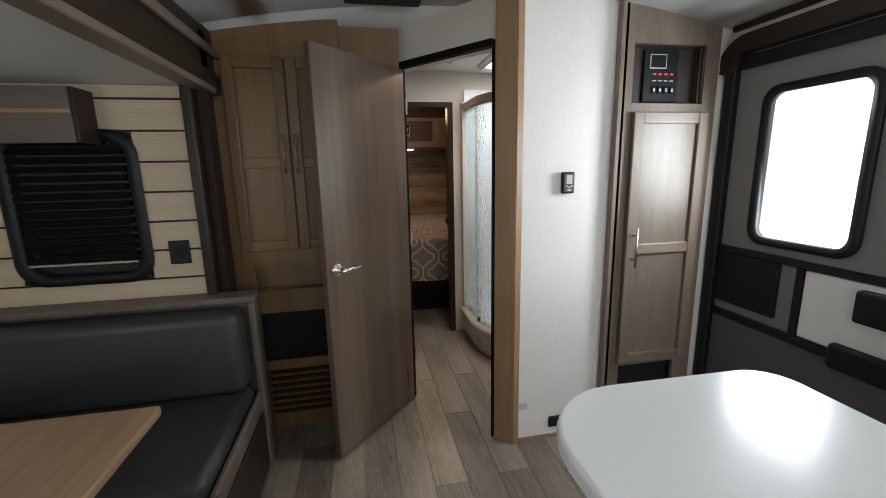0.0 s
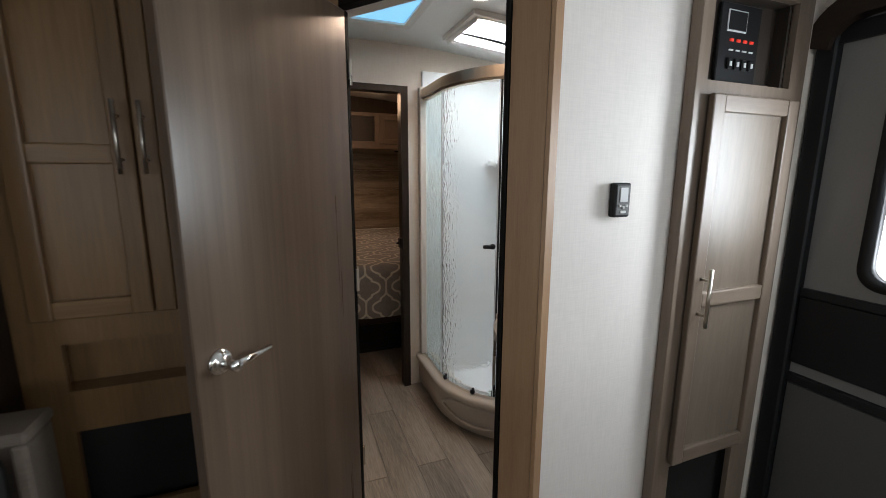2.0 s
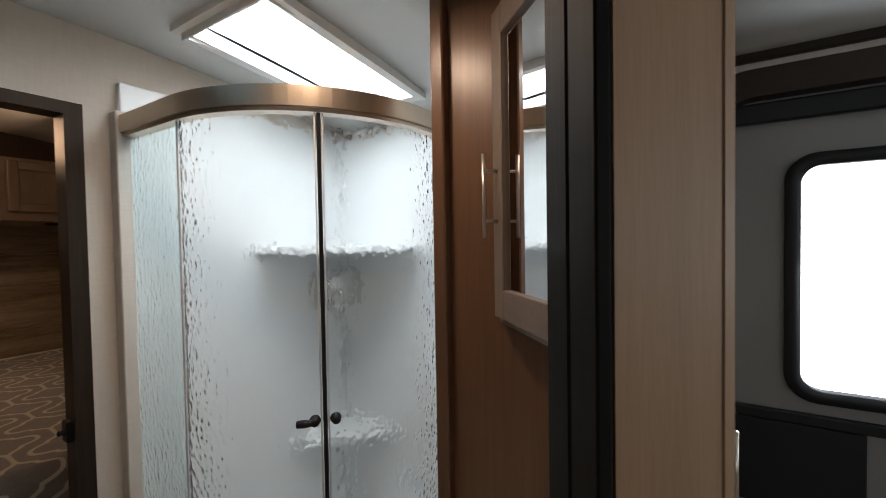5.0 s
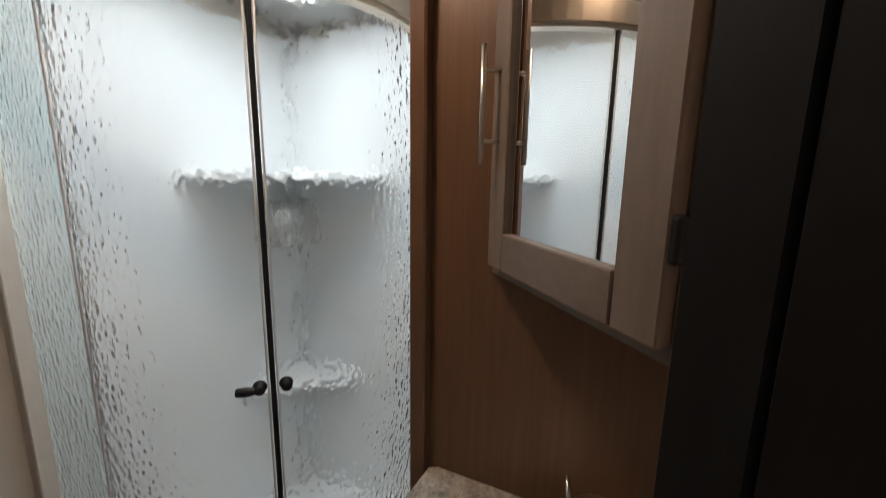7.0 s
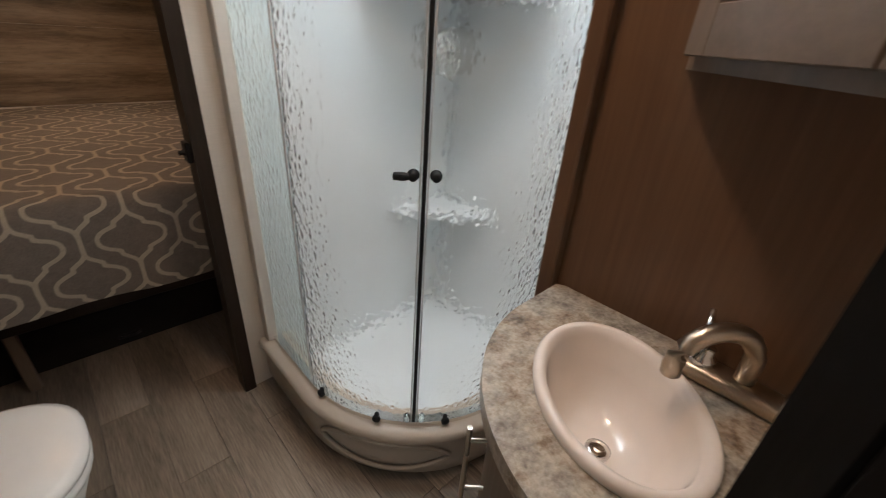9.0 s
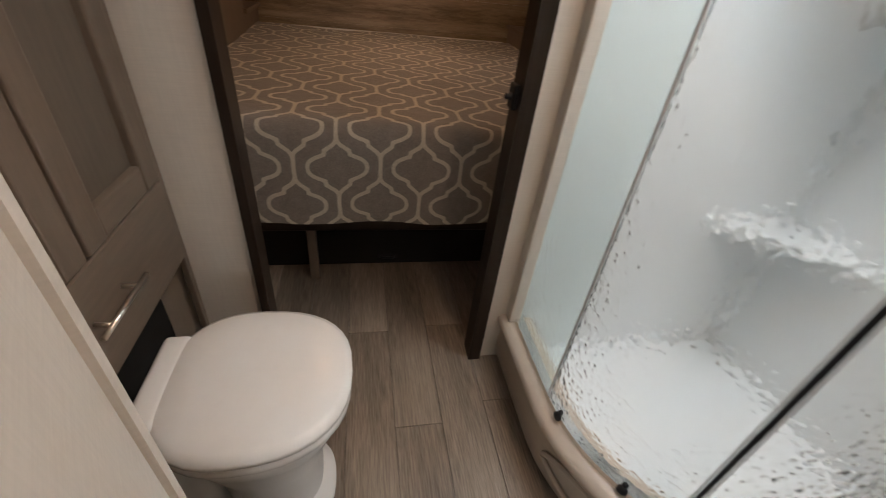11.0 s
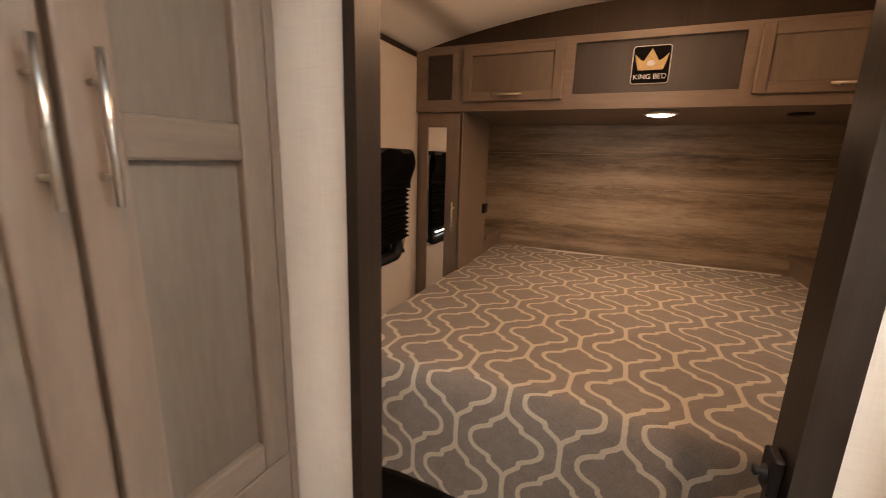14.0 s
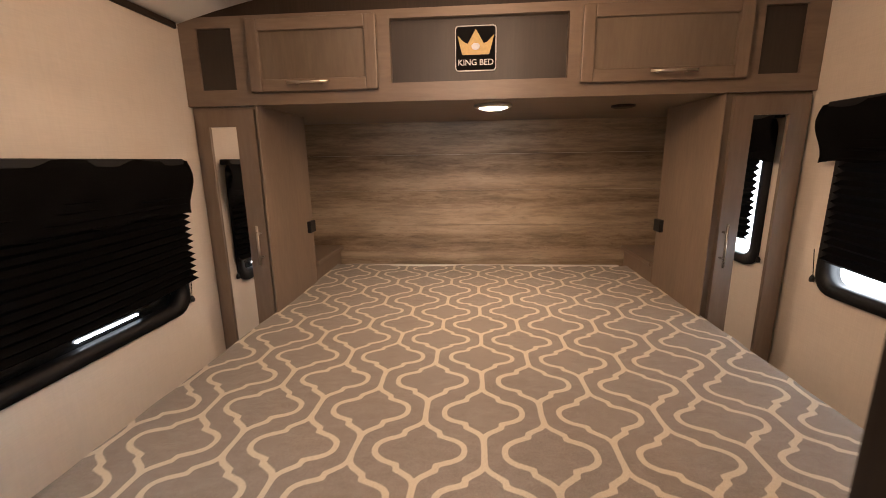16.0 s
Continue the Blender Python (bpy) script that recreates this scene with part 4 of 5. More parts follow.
setting("valance_trim", prism([(XL, CY + 0.0), (XR, CY + 0.0), (XR, CY + 0.02), (XL, CY + 0.02)], 1.925, 2.065), M["dark"], "dark brown valance under the bedroom ceiling", "trim")

# wardrobes either side
for x0, x1, mx0, mx1 in ((XL + 0.002, 0.59, 0.385, 0.50), (2.375, XR - 0.002, 2.475, 2.60)):
    left = x0 < 1
    w = thing("bedside_wardrobe", (x0 + x1) / 2, 5.6, 0.42, "narrow taupe wardrobe with mirrored door beside the bed", "wardrobe", "wardrobes beside the bed")
    part("body", box(x0, x1 - (0.005 if left else 0), CY + 0.02, 5.76, 0.0, 1.60, 0.002), M["wood"], w)
    part("side_panel", box((x1 - 0.005) if left else (x0 - 0.004), (x1 + 0.004) if left else x0, CY, 5.765, 0.0, 1.60, 0.002), M["wood"], w)
    dd = part("door", wall_holes("y", CY - 0.0, 0.018, x0 + 0.03, x1 - 0.012, 0.47, 1.585, [(mx0, mx1, 0.575, 1.52)]), M["wood"], w)
    part("mirror", box(mx0 - 0.004, mx1 + 0.004, CY + 0.008, CY + 0.012, 0.57, 1.525, 0), M["mirror"], dd, "narrow mirror pane")
    hx = x1 - 0.035 if left else x0 + 0.045
    bar_handle(dd, (hx, CY, 0.95), (hx, CY, 1.12), (0, -0.03, 0))
    ns = thing("nightstand", (x0 + x1) / 2, 5.98, 0.82, "small taupe bedside shelf", "nightstand", "nightstands")
    part("top", box(x0 if left else x0 - 0.02, x1 + 0.02 if left else x1, 5.765, YF - 0.016, 0.825, 0.85, 0.003), M["wood_y"], ns)
    part("body", box(x0, x1, 5.78, YF - 0.016, 0.5, 0.825, 0.002), M["wood"], ns)
    ou = thing("bedside_outlet", x1 if left else x0, 5.73, 1.05, "black bedside power outlet", "outlet", "bedside outlets")
    part("plate", box(x1 - 0.006 if left else x0 - 0.022, x1 + 0.022 if left else x0 + 0.006, 5.69, 5.757, 1.015, 1.075, 0.003), M["black"], ou)

# lamp under the overhead cabinet
la = thing("reading_lamp", 1.535, 5.47, 1.6, "lit round puck lamp in a nickel ring", "lamp")
part("ring", lathe([(0.078, 1.60), (0.078, 1.590), (0.066, 1.584), (0.060, 1.590)], 36, Matrix.Translation((1.535, 5.47, 0))), M["nickel"], la, "", True)
part("lens", lathe([(0.062, 1.592), (0.058, 1.586), (0.035, 1.579), (0.004, 1.577)], 36, Matrix.Translation((1.535, 5.47, 0))), M["lamp"], la, "glowing lens", True).visible_shadow = False
so = thing("ceiling_speaker", 2.11, 5.60, 1.595, "small black round vent under the cabinet", "vent")
part("grille", lathe([(0.05, 1.60), (0.05, 1.592), (0.035, 1.588), (0.004, 1.590)], 28, Matrix.Translation((2.11, 5.60, 0))), M["black"], so, "", True)

# the badge in the niche
bg = thing("king_bed_badge", 1.468, CY + 0.03, 1.78, "black metal badge with a gold crown reading KING BED", "sign")
BM_ = on_y(1.462, CY + 0.03, 1.785, -1)
part("plate", moved(prism(round_rect(0.15, 0.155, 0.012), 0.0, 0.006), BM_), M["fabric"], bg)
part("rim", moved(ring(round_rect(0.154, 0.159, 0.013), round_rect(0.148, 0.153, 0.011), 0.0, 0.008), BM_), M["grey"], bg)
crown = [(-0.050, -0.022), (0.050, -0.022), (0.060, 0.012), (0.068, 0.046), (0.044, 0.022), (0.030, 0.016), (0.014, 0.044), (0.0, 0.066), (-0.014, 0.044), (-0.030, 0.016), (-0.044, 0.022), (-0.068, 0.046), (-0.060, 0.012)]
part("crown", moved(prism(crown, 0.006, 0.009), BM_), M["yellow"], bg, "gold crown")
part("medallion", moved(prism([(0.016 * math.cos(2 * math.pi * i / 20), 0.006 + 0.012 * math.sin(2 * math.pi * i / 20)) for i in range(20)], 0.009, 0.011), BM_), M["grey"], bg)


def words(text, size, parent, m, material, name="lettering"):
    c = bpy.data.curves.new(name, "FONT")
    c.body, c.size, c.extrude, c.align_x, c.align_y = text, size, 0.0006, "CENTER", "CENTER"
    tmp = bpy.data.objects.new(name, c)
    scene.collection.objects.link(tmp)
    me = bpy.data.meshes.new_from_object(tmp.evaluated_get(bpy.context.evaluated_depsgraph_get()))
    bpy.data.objects.remove(tmp)
    bm = bmesh.new()
    bm.from_mesh(me)
    bpy.data.meshes.remove(me)
    bm.transform(m)
    return part(name, bm, material, parent)


words("KING BED", 0.030, bg, BM_ @ Matrix.Translation((0, -0.050, 0.0075)), M["ink"])


# windows of the bedroom with pleated shades
def bedroom_window(x, out, y0, y1, z0, z1, name):
    w = tagged(thing(name, x, (y0 + y1) / 2, z0, "dark-framed bedroom window with rounded corners", "window"), kind="structure")
    fr = on_x(x, (y0 + y1) / 2, (z0 + z1) / 2, out)
    W, H = y1 - y0, z1 - z0
    part("window_frame", moved(ring(round_rect(W + 0.06, H + 0.06, 0.07), round_rect(W - 0.02, H - 0.02, 0.05), -0.03, 0.018), fr), M["black"], w, "", True)
    part("pane", moved(prism(round_rect(W, H, 0.05), -0.045, -0.040), fr), M["glow"] if out < 0 else M["dark_glass"], w, "window pane")
    if out > 0:
        # Emissive strip draws the thin glint seen on this pane
        part("glint_strip", box(x - 0.039, x - 0.034, y0 + 0.60, y1 - 0.17, z0 + 0.022, z0 + 0.030, 0), M["glow"], w, "glowing strip for the glint on the dark pane")
    s = thing("pleated_blind", x, (y0 + y1) / 2, z1, "black pleated shade with gathered valance, drawn down", "blind", "pleated shades")
    k = 18
    bm = bmesh.new()
    top, bot = z1 + 0.005, z0 + (0.085 if out < 0 else 0.08)
    rows_ = []
    for i in range(2 * k + 1):
        z = top + (bot - top) * i / (2 * k)
        d = 0.022 + (0.022 if i % 2 else 0.0)
        rows_.append([bm.verts.new((x + out * (d + 0.003 * math.sin(7 * yy + i)), yy + (0.006 if i % 2 else 0), z - 0.02 * math.sin(math.pi * (yy - y0) / W) * i / (2 * k))) for yy in [y0 - 0.05 + (W + (0.10 if out > 0 else 0.036)) * j / 16 for j in range(17)]])
    for ra, rb in zip(rows_, rows_[1:]):
        for j in range(16):
            bm.faces.new((ra[j], ra[j + 1], rb[j + 1], rb[j]))
    bmesh.ops.solidify(bm, geom=bm.faces[:], thickness=0.0012)
    part("pleats", bm, M["fabric"], s)
    bm = bmesh.new()
    rows_ = []
    for i in range(9):
        z = z1 + 0.03 - (0.20 if out > 0 else 0.19) * i / 8
        rows_.append([bm.verts.new((x + out * (0.048 + 0.012 * math.sin(i * 0.7) + 0.006 * math.sin(yy * 23 + i * 0.5)), yy, z + 0.004 * math.sin(31 * yy))) for yy in [y0 - 0.07 + (W + 0.15) * j / 40 for j in range(41)]])
    for ra, rb in zip(rows_, rows_[1:]):
        for j in range(40):
            bm.faces.new((ra[j], ra[j + 1], rb[j + 1], rb[j]))
    bmesh.ops.solidify(bm, geom=bm.faces[:], thickness=0.002)
    part("valance", bm, M["fabric"], s, "gathered black fabric valance", True)
    part("head_rail", box(min(x, x + out * 0.05), max(x, x + out * 0.05), y0 - 0.06, y1 + 0.06, z1 + 0.01, z1 + 0.035, 0.003), M["black"], s)
    cy = y1 + 0.035
    part("cord", merged(tube([(x + out * 0.03, cy, z0 + 0.12), (x + out * 0.012, cy + 0.008, z0 + 0.02)], 0.0015, 6), lathe([(0.008, -0.012), (0.009, 0), (0.004, 0.012)], 12, Matrix.Translation((x + out * 0.012, cy + 0.01, z0 + 0.01)))), M["black"], s)


bedroom_window(XL, 1, *WIN_L, "window_1")
bedroom_window(XR, -1, *WIN_R, "window_2")

# ---------------------------------------------------------------- living area: entry wall
ed = tagged(thing("door_2", XR, 1.89, 0, "grey entry door with bright window and black frame", "door"), kind="structure")
part("leaf", merged(wall_holes("x", XR + 0.012, 0.035, 1.45, 2.28, 0.0, 1.87, [(1.69, 2.08, 1.03, 1.66)])), M["door_grey"], ed)
fr = on_x(XR + 0.0, 1.885, 1.345, -1)
wf = part("window_frame", moved(ring(round_rect(0.43, 0.67, 0.07), round_rect(0.365, 0.605, 0.05), -0.02, 0.008), fr), M["black"], ed, "rounded black window frame", True)
part("pane", box(XR + 0.04, XR + 0.044, 1.68, 2.11, 1.02, 1.67, 0), M["glow"], wf, "bright frosted pane")
bm = merged(box(XR - 0.022, XR + 0.05, 2.240, 2.297, 0.0, 1.80, 0.006), box(XR - 0.014, XR + 0.05, 1.41, 1.47, 0.0, 1.80, 0.006))
part("jamb", bm, M["black"], ed, "black door frame")
out_ = [(2.180 + 0.14 * math.cos(radians(7.5 * i)), 1.775 + 0.14 * math.sin(radians(7.5 * i))) for i in range(13)]
out_ += [(1.55 - 0.14 * math.sin(radians(7.5 * i)), 1.775 + 0.14 * math.cos(radians(7.5 * i))) for i in range(13)]
inn_ = [(2.168 + 0.085 * math.cos(radians(7.5 * i)), 1.755 + 0.085 * math.sin(radians(7.5 * i))) for i in range(13)]
inn_ += [(1.56 - 0.085 * math.sin(radians(7.5 * i)), 1.755 + 0.085 * math.cos(radians(7.5 * i))) for i in range(13)]
bm = bmesh.new()
L_ = [[bm.verts.new((x, y, z)) for y, z in pts] for pts, x in ((out_, XR - 0.045), (inn_, XR - 0.045), (inn_, XR + 0.05), (out_, XR + 0.05))]
for a, b in zip(L_, L_[1:] + L_[:1]):
    for i in range(len(out_) - 1):
        bm.faces.new((a[i], a[i + 1], b[i + 1], b[i]))
bmesh.ops.recalc_face_normals(bm, faces=bm.faces[:])
part("valance", bm, M["dark_y"], ed, "dark brown arched door valance")
part("head_seal", box(XR - 0.01, XR + 0.03, 1.47, 2.245, 1.775, 1.83, 0.004), M["black"], ed, "black seal under the valance")
part("cross_bar", box(XR - 0.006, XR + 0.02, 1.47, 2.24, 0.945, 0.975, 0.004), M["black"], ed)
part("cross_bar", box(XR - 0.006, XR + 0.02, 1.47, 2.24, 0.625, 0.66, 0.004), M["black"], ed)
part("upright_bar", box(XR - 0.004, XR + 0.02, 1.835, 1.865, 0.66, 0.945, 0.003), M["black"], ed)
part("kick_panel", box(XR - 0.004, XR + 0.014, 1.934, 2.239, 0.70, 0.945, 0.004), M["black"], ed, "black screen panel")
part("lower_panel", box(XR + 0.002, XR + 0.014, 1.475, 2.239, 0.03, 0.622, 0.004), M["door_low"], ed, "dark grey lower door panel, shade included in its charcoal")
part("storage_pocket", box(XR + 0.004, XR + 0.016, 1.48, 1.833, 0.665, 0.94, 0.003), M["white"], ed)
part("latch_box", box(XR - 0.03, XR + 0.01, 1.50, 1.64, 0.80, 0.92, 0.012, 2), M["black"], ed, "black door latch")
part("grab_handle", merged(box(XR - 0.03, XR + 0.01, 1.50, 1.70, 0.60, 0.70, 0.02, 3)), M["black"], ed, "black grab handle")

# pantry beside the entry
PY = 2.300
setting("wall_pantry_filler", box(2.628, XR, 2.302, 2.325, -0.05, 2.2, 0), M["wall"], "cream wallboard strip beside the pantry", "wall")
pn = thing("pantry", 2.39, 2.5, 0, "tall narrow taupe pantry cabinet with one door", "cabinet")
part("face_frame", wall_holes("y", PY, 0.02, 2.10, 2.628, 0.0, 2.06, [(2.185, 2.555, 1.64, 1.896), (2.21, 2.53, 0.06, 0.35)]), M["wood"], pn)
part("niche_box", merged(box(2.16, 2.55, PY + 0.06, PY + 0.07, 1.62, 1.91, 0), box(2.165, 2.175, PY + 0.02, PY + 0.06, 1.63, 1.90, 0), box(2.54, 2.55, PY + 0.02, PY + 0.06, 1.63, 1.90, 0), box(2.165, 2.55, PY + 0.02, PY + 0.06, 1.63, 1.64, 0), box(2.165, 2.55, PY + 0.02, PY + 0.06, 1.893, 1.90, 0)), M["niche"], pn, "dark recessed niche")
# Near-black board close behind the frame, in place of a deep shaded hollow
part("cavity_shade", box(2.16, 2.60, PY + 0.05, PY + 0.06, 0.0, 0.40, 0), M["void"], pn)
part("side_trim", box(2.094, 2.116, 2.265, PY, 0.0, 2.06, 0.003), M["wood"], pn)
pd = panel_door("door", pn, (2.190, PY - 0.001, 0.375), (1, 0, 0), 0.39, 1.225, (0, -1, 0), [0.565], M["wood"], M["wood_x"], 0.05)
bar_handle(pd, (2.222, PY - 0.026, 0.885), (2.222, PY - 0.026, 1.075), (0, -0.032, 0), 0.006)
cp = thing("control_panel", 2.35, PY + 0.055, 1.77, "black monitor panel with red lights and switches", "panel")
part("plate", box(2.272, 2.452, PY + 0.045, PY + 0.058, 1.652, 1.882, 0.003), M["black"], cp)
part("display", box(2.30, 2.385, PY + 0.042, PY + 0.046, 1.80, 1.862, 0.001), M["grey"], cp, "grey printed label frame")
part("display_face", box(2.304, 2.381, PY + 0.040, PY + 0.043, 1.804, 1.858, 0.001), M["black"], cp)
for i in range(4):
    part("indicator", box(2.318 + i * 0.03, 2.334 + i * 0.03, PY + 0.041, PY + 0.046, 1.772, 1.780, 0.001), M["red"], cp, "red indicator light")
    part("label_bar", box(2.318 + i * 0.03, 2.336 + i * 0.03, PY + 0.042, PY + 0.046, 1.745, 1.749, 0), M["grey"], cp)
    part("switch", box(2.312 + i * 0.032, 2.334 + i * 0.032, PY + 0.036, PY + 0.046, 1.690, 1.722, 0.003), M["black"], cp)
    part("switch_mark", box(2.318 + i * 0.032, 2.328 + i * 0.032, PY + 0.034, PY + 0.037, 1.698, 1.712, 0.001), M["grey"], cp)

# thermostat and low outlet
th = thing("thermostat", 1.868, 2.29, 1.29, "black wall thermostat with grey display", "thermostat")
part("case", box(1.855, 1.913, 2.280, 2.305, 1.245, 1.341, 0.007, 3), M["black"], th)
part("bezel", box(1.861, 1.908, 2.2785, 2.281, 1.252, 1.334, 0.002), M["door_low"], th, "dark grey face plate")
part("display", box(1.871, 1.899, 2.2765, 2.279, 1.288, 1.328, 0.001), M["grey"], th, "pale grey display")
for i in range(3):
    part("button", box(1.869 + 0.012 * i, 1.877 + 0.012 * i, 2.2755, 2.279, 1.274 - 0.004 * (i % 2), 1.281 - 0.004 * (i % 2), 0.001), M["grey"], th)
part("lower_button", box(1.875, 1.895, 2.2755, 2.279, 1.257, 1.264, 0.001), M["grey"], th)
ol = thing("low_outlet", 1.876, 2.30, 0.11, "black outlet near the floor", "outlet")
part("plate", box(1.832, 1.932, 2.294, 2.305, 0.060, 0.118, 0.006, 2), M["black"], ol)

# island worktop
isl = thing("kitchen_island", 1.5, 0.6, 0, "dark taupe kitchen island cabinet", "island")
part("body", box(1.315, 1.79, -0.55, 1.10, 0.0, 0.885, 0.004), M["wood"], isl)
wt = thing("worktop", 1.52, 0.6, 0.885, "white rounded solid island worktop", "worktop")
pts = []
for cx_, cy_, a0, r in ((1.755, 1.182, 0, 0.083), (1.445, 1.092, 90, 0.18)):
    pts += [(cx_ + r * math.cos(radians(a0 + 15 * i)), cy_ + r * math.sin(radians(a0 + 15 * i))) for i in range(7)]
part("slab", prism(pts + [(1.265, -0.6), (1.838, -0.6)], 0.885, 0.92, 0.008, 3), M["counter"], wt, "", False)

# cabinet beyond the slide-out
KY = 2.70
kc = thing("pantry_cabinet", 0.75, 2.74, 0, "tall brown wood cabinet with open shelves below", "cabinet")
part("face_frame", wall_holes("y", KY, 0.02, XL + 0.002, 0.90, 0.0, 2.06, [(0.42, 0.86, 0.775, 0.91), (0.42, 0.86, 0.39, 0.655)]), M["honey"], kc)
part("back", box(0.40, 0.87, KY + 0.07, KY + 0.078, 0.35, 0.93, 0), M["honey"], kc)
part("shelf", box(0.40, 0.87, KY + 0.02, KY + 0.07, 0.745, 0.775, 0), M["honey_x"], kc)
# Shade of the open shelf painted on as a near-black board
part("cavity_shade", box(0.40, 0.87, KY + 0.05, KY + 0.068, 0.37, 0.67, 0), M["void"], kc)
part("end_panel", box(0.90, 1.19, 2.79, 2.80, 0, 2.06, 0), M["honey"], kc)
for i in range(2):
    d = panel_door("door", kc, (0.375 + i * 0.275, KY - 0.001, 0.985), (1, 0, 0), 0.27, 0.90, (0, -1, 0), [0.40], M["honey"], M["honey_x"], 0.05)
    hx = 0.375 + (0.245 if i == 0 else 0.30)
    bar_handle(d, (hx, KY - 0.026, 1.36), (hx, KY - 0.026, 1.54), (0, -0.03, 0))
for i in range(7):
    part("vent_slat", moved(box(0.44, 0.86, -0.004, 0.004, -0.014, 0.014, 0.001), Matrix.Translation((0, KY - 0.006, 0.10 + i * 0.038)) @ Matrix.Rotation(radians(30), 4, "X")), M["dark"], kc)

# slide-out: end wall of shiplap, window, fascia
SY, SX0 = 2.49, -0.62
setting("wall_slide_end", wall_holes("y", SY + 0.012, 0.05, SX0, 0.30, 0.0, 1.76, [(-0.39, 0.045, 0.96, 1.52)]), M["dark"], "slide-out end wall behind the boards", "wall")
setting("wall_slide_side", box(SX0 - 0.05, SX0, -1.2, 2.55, 0.0, 1.76, 0), M["wall"], "slide-out outer wall", "wall")
setting("wall_slide_rear", box(SX0, 0.30, -1.25, -1.2, 0.0, 1.76, 0), M["wall"], "slide-out far end wall", "wall")
setting("ceiling_4", box(SX0, 0.34, -1.25, 2.55, 1.722, 1.76, 0), M["ceiling"], "white slide-out ceiling", "ceiling")
setting("floor_slide", box(SX0, 0.305, -1.2, 2.55, 0.0, 0.05, 0), M["joint"], "slide-out floor", "floor")
ship = thing("shiplap", -0.15, SY, 1.2, "cream shiplap boards on the slide-out end wall", "panelling", kind="structure")
z = 0.80
while z < 1.72:
    z1 = min(z + 0.1195, 1.72)
    spans = [(SX0, 0.275)] if (z1 < 0.955 or z > 1.50) else [(SX0, -0.41), (0.065, 0.275)]
    for a, b in spans:
        part("board", box(a, b, SY, SY + 0.012, z + 0.004, z1, 0.0015), M["shiplap"], ship)
    z += 0.124
setting("trim_7", merged(box(0.275, 0.315, 2.455, 2.56, 0.0, 1.73, 0.008), box(0.312, 0.350, 2.52, 2.60, 0.0, 1.96, 0.006), box(XL + 0.001, 0.325, 2.60, 2.70, 0.0, 1.96, 0.002)), M["dark"], "dark brown upright slide-out trim", "trim")
setting("trim_8", merged(box(0.30, 0.365, -1.2, 2.69, 1.715, 1.80, 0.005), box(0.312, 0.35, -1.2, 2.69, 1.80, 1.985, 0.004)), M["dark_y"], "dark brown slide-out fascia", "trim")
setting("trim_9", merged(box(0.35, 0.372, -1.2, 2.69, 1.868, 1.905, 0.004), box(0.295, 0.372, -1.2, 2.60, 1.708, 1.735, 0.004)), M["wood_y"], "light brown fascia moulding", "trim")
dwn = tagged(thing("window_3", -0.17, SY, 1.2, "dark rounded dinette window with black blind", "window"), kind="structure")
fr = on_y(-0.172, SY, 1.235, -1)
part("window_frame", moved(ring(round_rect(0.50, 0.63, 0.10), round_rect(0.42, 0.55, 0.08), -0.03, 0.016), fr), M["black"], dwn, "", True)
part("pane", moved(prism(round_rect(0.43, 0.56, 0.08), -0.02, -0.016), fr), M["dark_glass"], dwn)
bl = thing("pleated_blind", -0.17, SY - 0.02, 1.28, "black pleated blind over the dinette window", "blind", "pleated shades")
for i in range(13):
    part("pleat", moved(box(-0.37, 0.025, -0.015, 0.015, -0.002, 0.002, 0), Matrix.Translation((0, SY - 0.016, 1.035 + i * 0.036)) @ Matrix.Rotation(radians(50), 4, "X")), M["fabric"], bl)
part("bottom_rail", box(-0.37, 0.025, SY - 0.026, SY - 0.014, 1.005, 1.018, 0.003), M["nickel"], bl, "thin metal bottom rail")
for x_ in (0.055, -0.39):
    part("cord_clip", lathe([(0.010, -0.012), (0.012, 0), (0.005, 0.012)], 12, Matrix.Translation((x_, SY - 0.012, 0.945))), M["black"], bl)
dv = thing("window_valance", -0.3, SY - 0.06, 1.6, "grey-brown wood box valance over the dinette window", "valance")
part("front_board", box(SX0, -0.06, SY - 0.125, SY - 0.11, 1.49, 1.69, 0.003), M["bench"], dv)
part("lip", box(SX0, -0.06, SY - 0.132, SY - 0.125, 1.595, 1.612, 0.002), M["trim"], dv)
part("end_board", box(-0.06, -0.045, SY - 0.125, SY, 1.49, 1.69, 0.003), M["dark"], dv)
part("top_board", box(SX0, -0.06, SY - 0.11, SY, 1.675, 1.69, 0.002), M["bench"], dv)
do = thing("dinette_outlet", 0.18, SY - 0.003, 1.035, "black outlet on the shiplap", "outlet")
part("plate", box(0.140, 0.222, SY - 0.008, SY, 0.985, 1.088, 0.005, 2), M["black"], do)
part("socket", box(0.165, 0.197, SY - 0.011, SY - 0.007, 1.012, 1.060, 0.003), M["void"], do)

# dinette bench and table
be = thing("dinette_bench", 0.0, 2.1, 0, "charcoal vinyl dinette bench with a wood end", "bench")
part("back_frame", box(SX0, 0.45, SY - 0.06, SY - 0.004, 0.05, 0.825, 0.004), M["bench"], be)
part("top_cap", box(SX0, 0.485, SY - 0.115, SY - 0.003, 0.818, 0.846, 0.006), M["bench"], be)
part("end_post", box(0.452, 0.48, SY - 0.11, SY - 0.004, 0.0, 0.818, 0.007), M["bench"], be)
part("end_cap", box(0.452, 0.476, SY - 0.72, SY - 0.112, 0.0, 0.40, 0.007), M["bench"], be)
part("end_panel", box(0.476, 0.486, SY - 0.66, SY - 0.16, 0.06, 0.33, 0.004), M["dark"], be, "dark drawer front in the bench end")
part("back_cushion", box(SX0, 0.435, SY - 0.21, SY - 0.062, 0.44, 0.805, 0.045, 4), M["vinyl"], be, "charcoal vinyl back cushion", True)
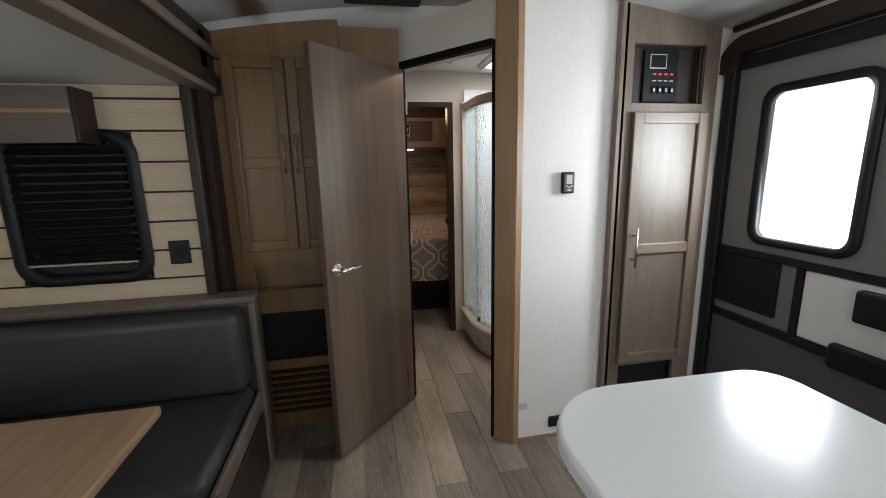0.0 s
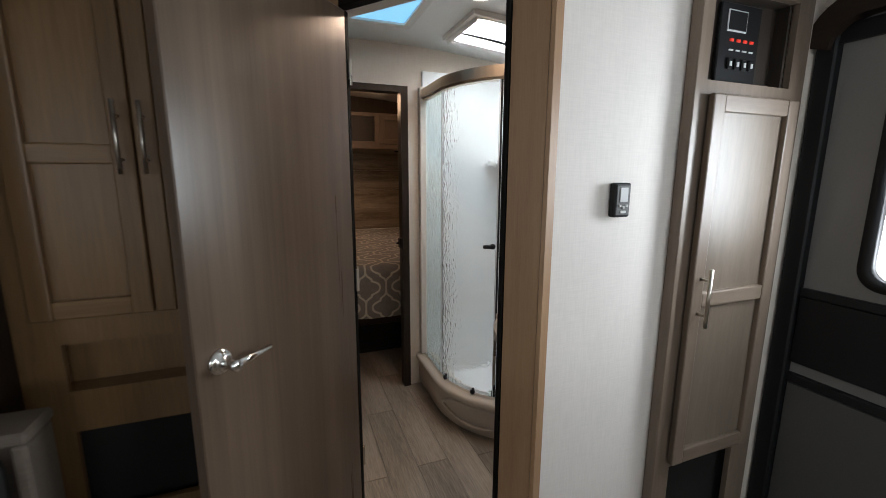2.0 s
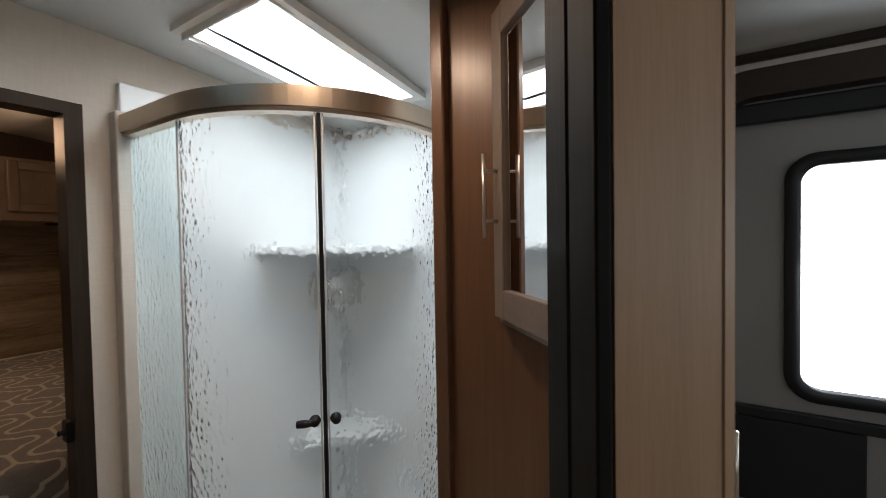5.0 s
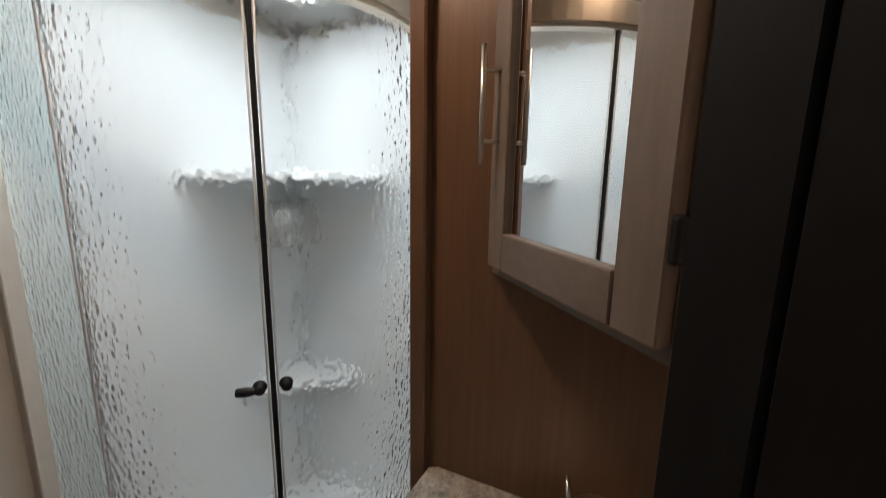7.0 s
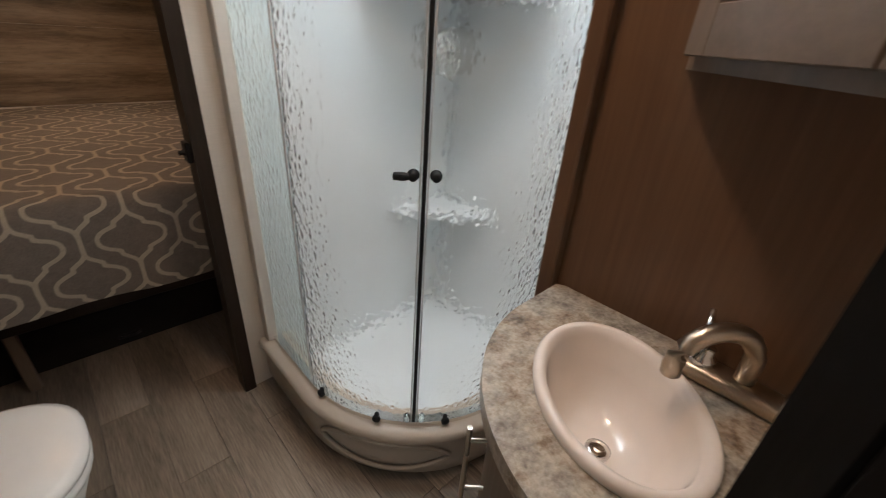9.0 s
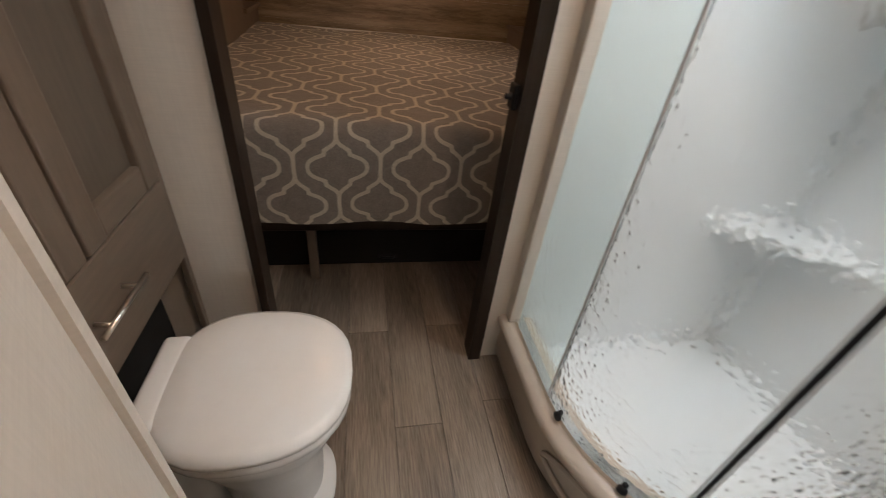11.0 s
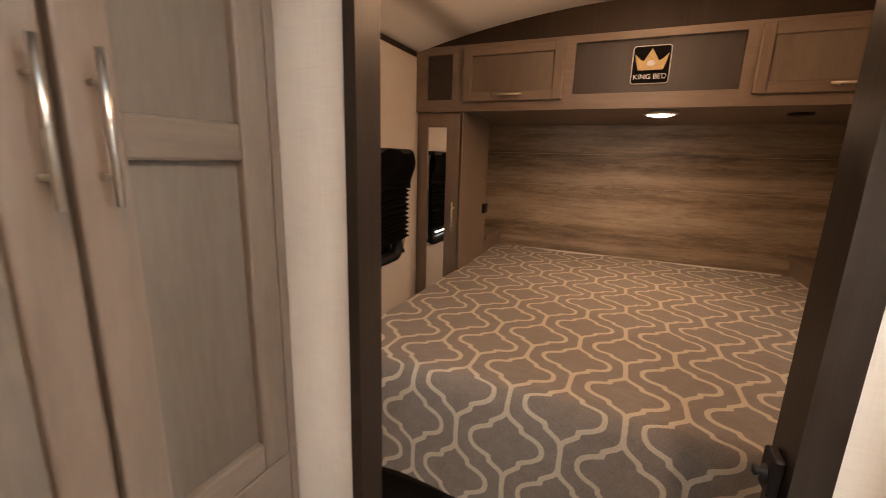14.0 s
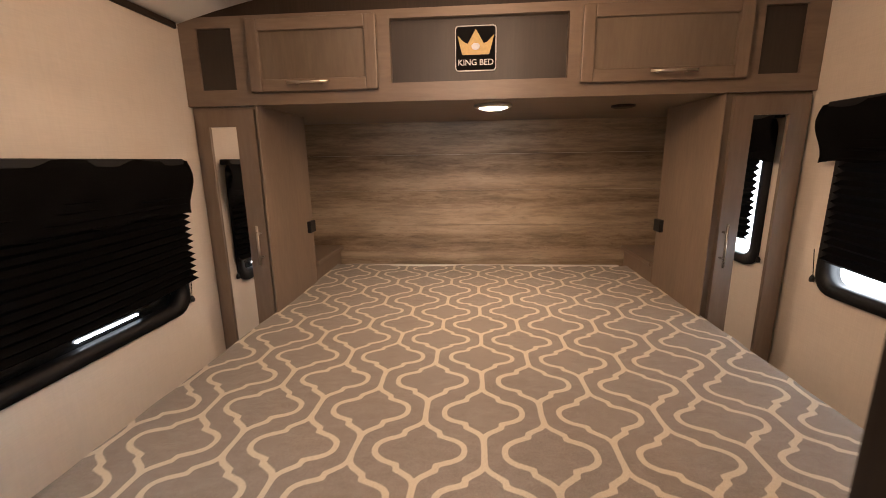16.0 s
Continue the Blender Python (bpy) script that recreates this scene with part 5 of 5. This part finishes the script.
part("seat_cushion", box(SX0, 0.445, SY - 0.72, SY - 0.10, 0.335, 0.445, 0.04, 4), M["vinyl"], be, "charcoal vinyl seat cushion", True)
part("seat_base", box(SX0, 0.45, SY - 0.66, SY - 0.07, 0.05, 0.335, 0.003), M["bench"], be)
dt = thing("dinette_table", -0.1, 1.4, 0, "brown wood-grain dinette table", "table")
part("tabletop", box(SX0 + 0.01, 0.367, 1.14, 1.77, 0.69, 0.722, 0.008, 2), M["table"], dt)
part("leg", tube([(-0.1, 1.45, 0.05), (-0.1, 1.45, 0.69)], 0.035), M["nickel"], dt)

# small latch under the bed
ul = thing("base_latch", 1.373, 4.264, 0.0, "small black latch at the dark bed base", "latch")
part("plate", box(1.335, 1.425, 4.372, 4.3745, 0.034, 0.056, 0.001), M["black"], ul)
part("loop", tube([(1.345, 4.368, 0.045), (1.36, 4.35, 0.05), (1.40, 4.35, 0.05), (1.415, 4.368, 0.045)], 0.005, 8), M["black"], ul)

# ceiling register near the bathroom door
cr = thing("ceiling_register", 1.10, 2.5, 2.05, "dark slot register in the ceiling", "vent")
part("slot", box(0.94, 1.26, 2.44, 2.50, 2.058, 2.075, 0.004), M["black"], cr)

# ---------------------------------------------------------------- floor planks
PW, GAP = 0.150, 0.0008
plank_mesh = {}
rnd = random.Random(7)
far = []
row = 0
x = XL
while x < XR:
    x1 = min(x + PW, XR)
    y = YB - rnd.random() * 0.9
    while y < 4.6:
        y1 = y + 0.92
        a, b = max(y, YB), min(y1, 4.6)
        if b - a > 0.02:
            if b > 0.6:
                key = (round(x1 - x, 4), round(b - a, 3))
                if key not in plank_mesh:
                    bm = box(-(x1 - x) / 2 + GAP, (x1 - x) / 2 - GAP, -(b - a) / 2 + GAP, (b - a) / 2 - GAP, -0.006, 0.0, 0.0007)
                    me = bpy.data.meshes.new("plank")
                    bm.to_mesh(me)
                    bm.free()
                    me.materials.append(M["floor"])
                    plank_mesh[key] = me
                ob = new("plank", plank_mesh[key])
                ob.location = ((x + x1) / 2, (a + b) / 2, 0)
                ob.parent = floor
            else:
                far.append(box(x + GAP, x1 - GAP, a + GAP, b - GAP, -0.006, 0.0, 0))
        y = y1
    x = x1
tagged(part("planks_behind", merged(*far), M["floor"], floor), kind="stuff")
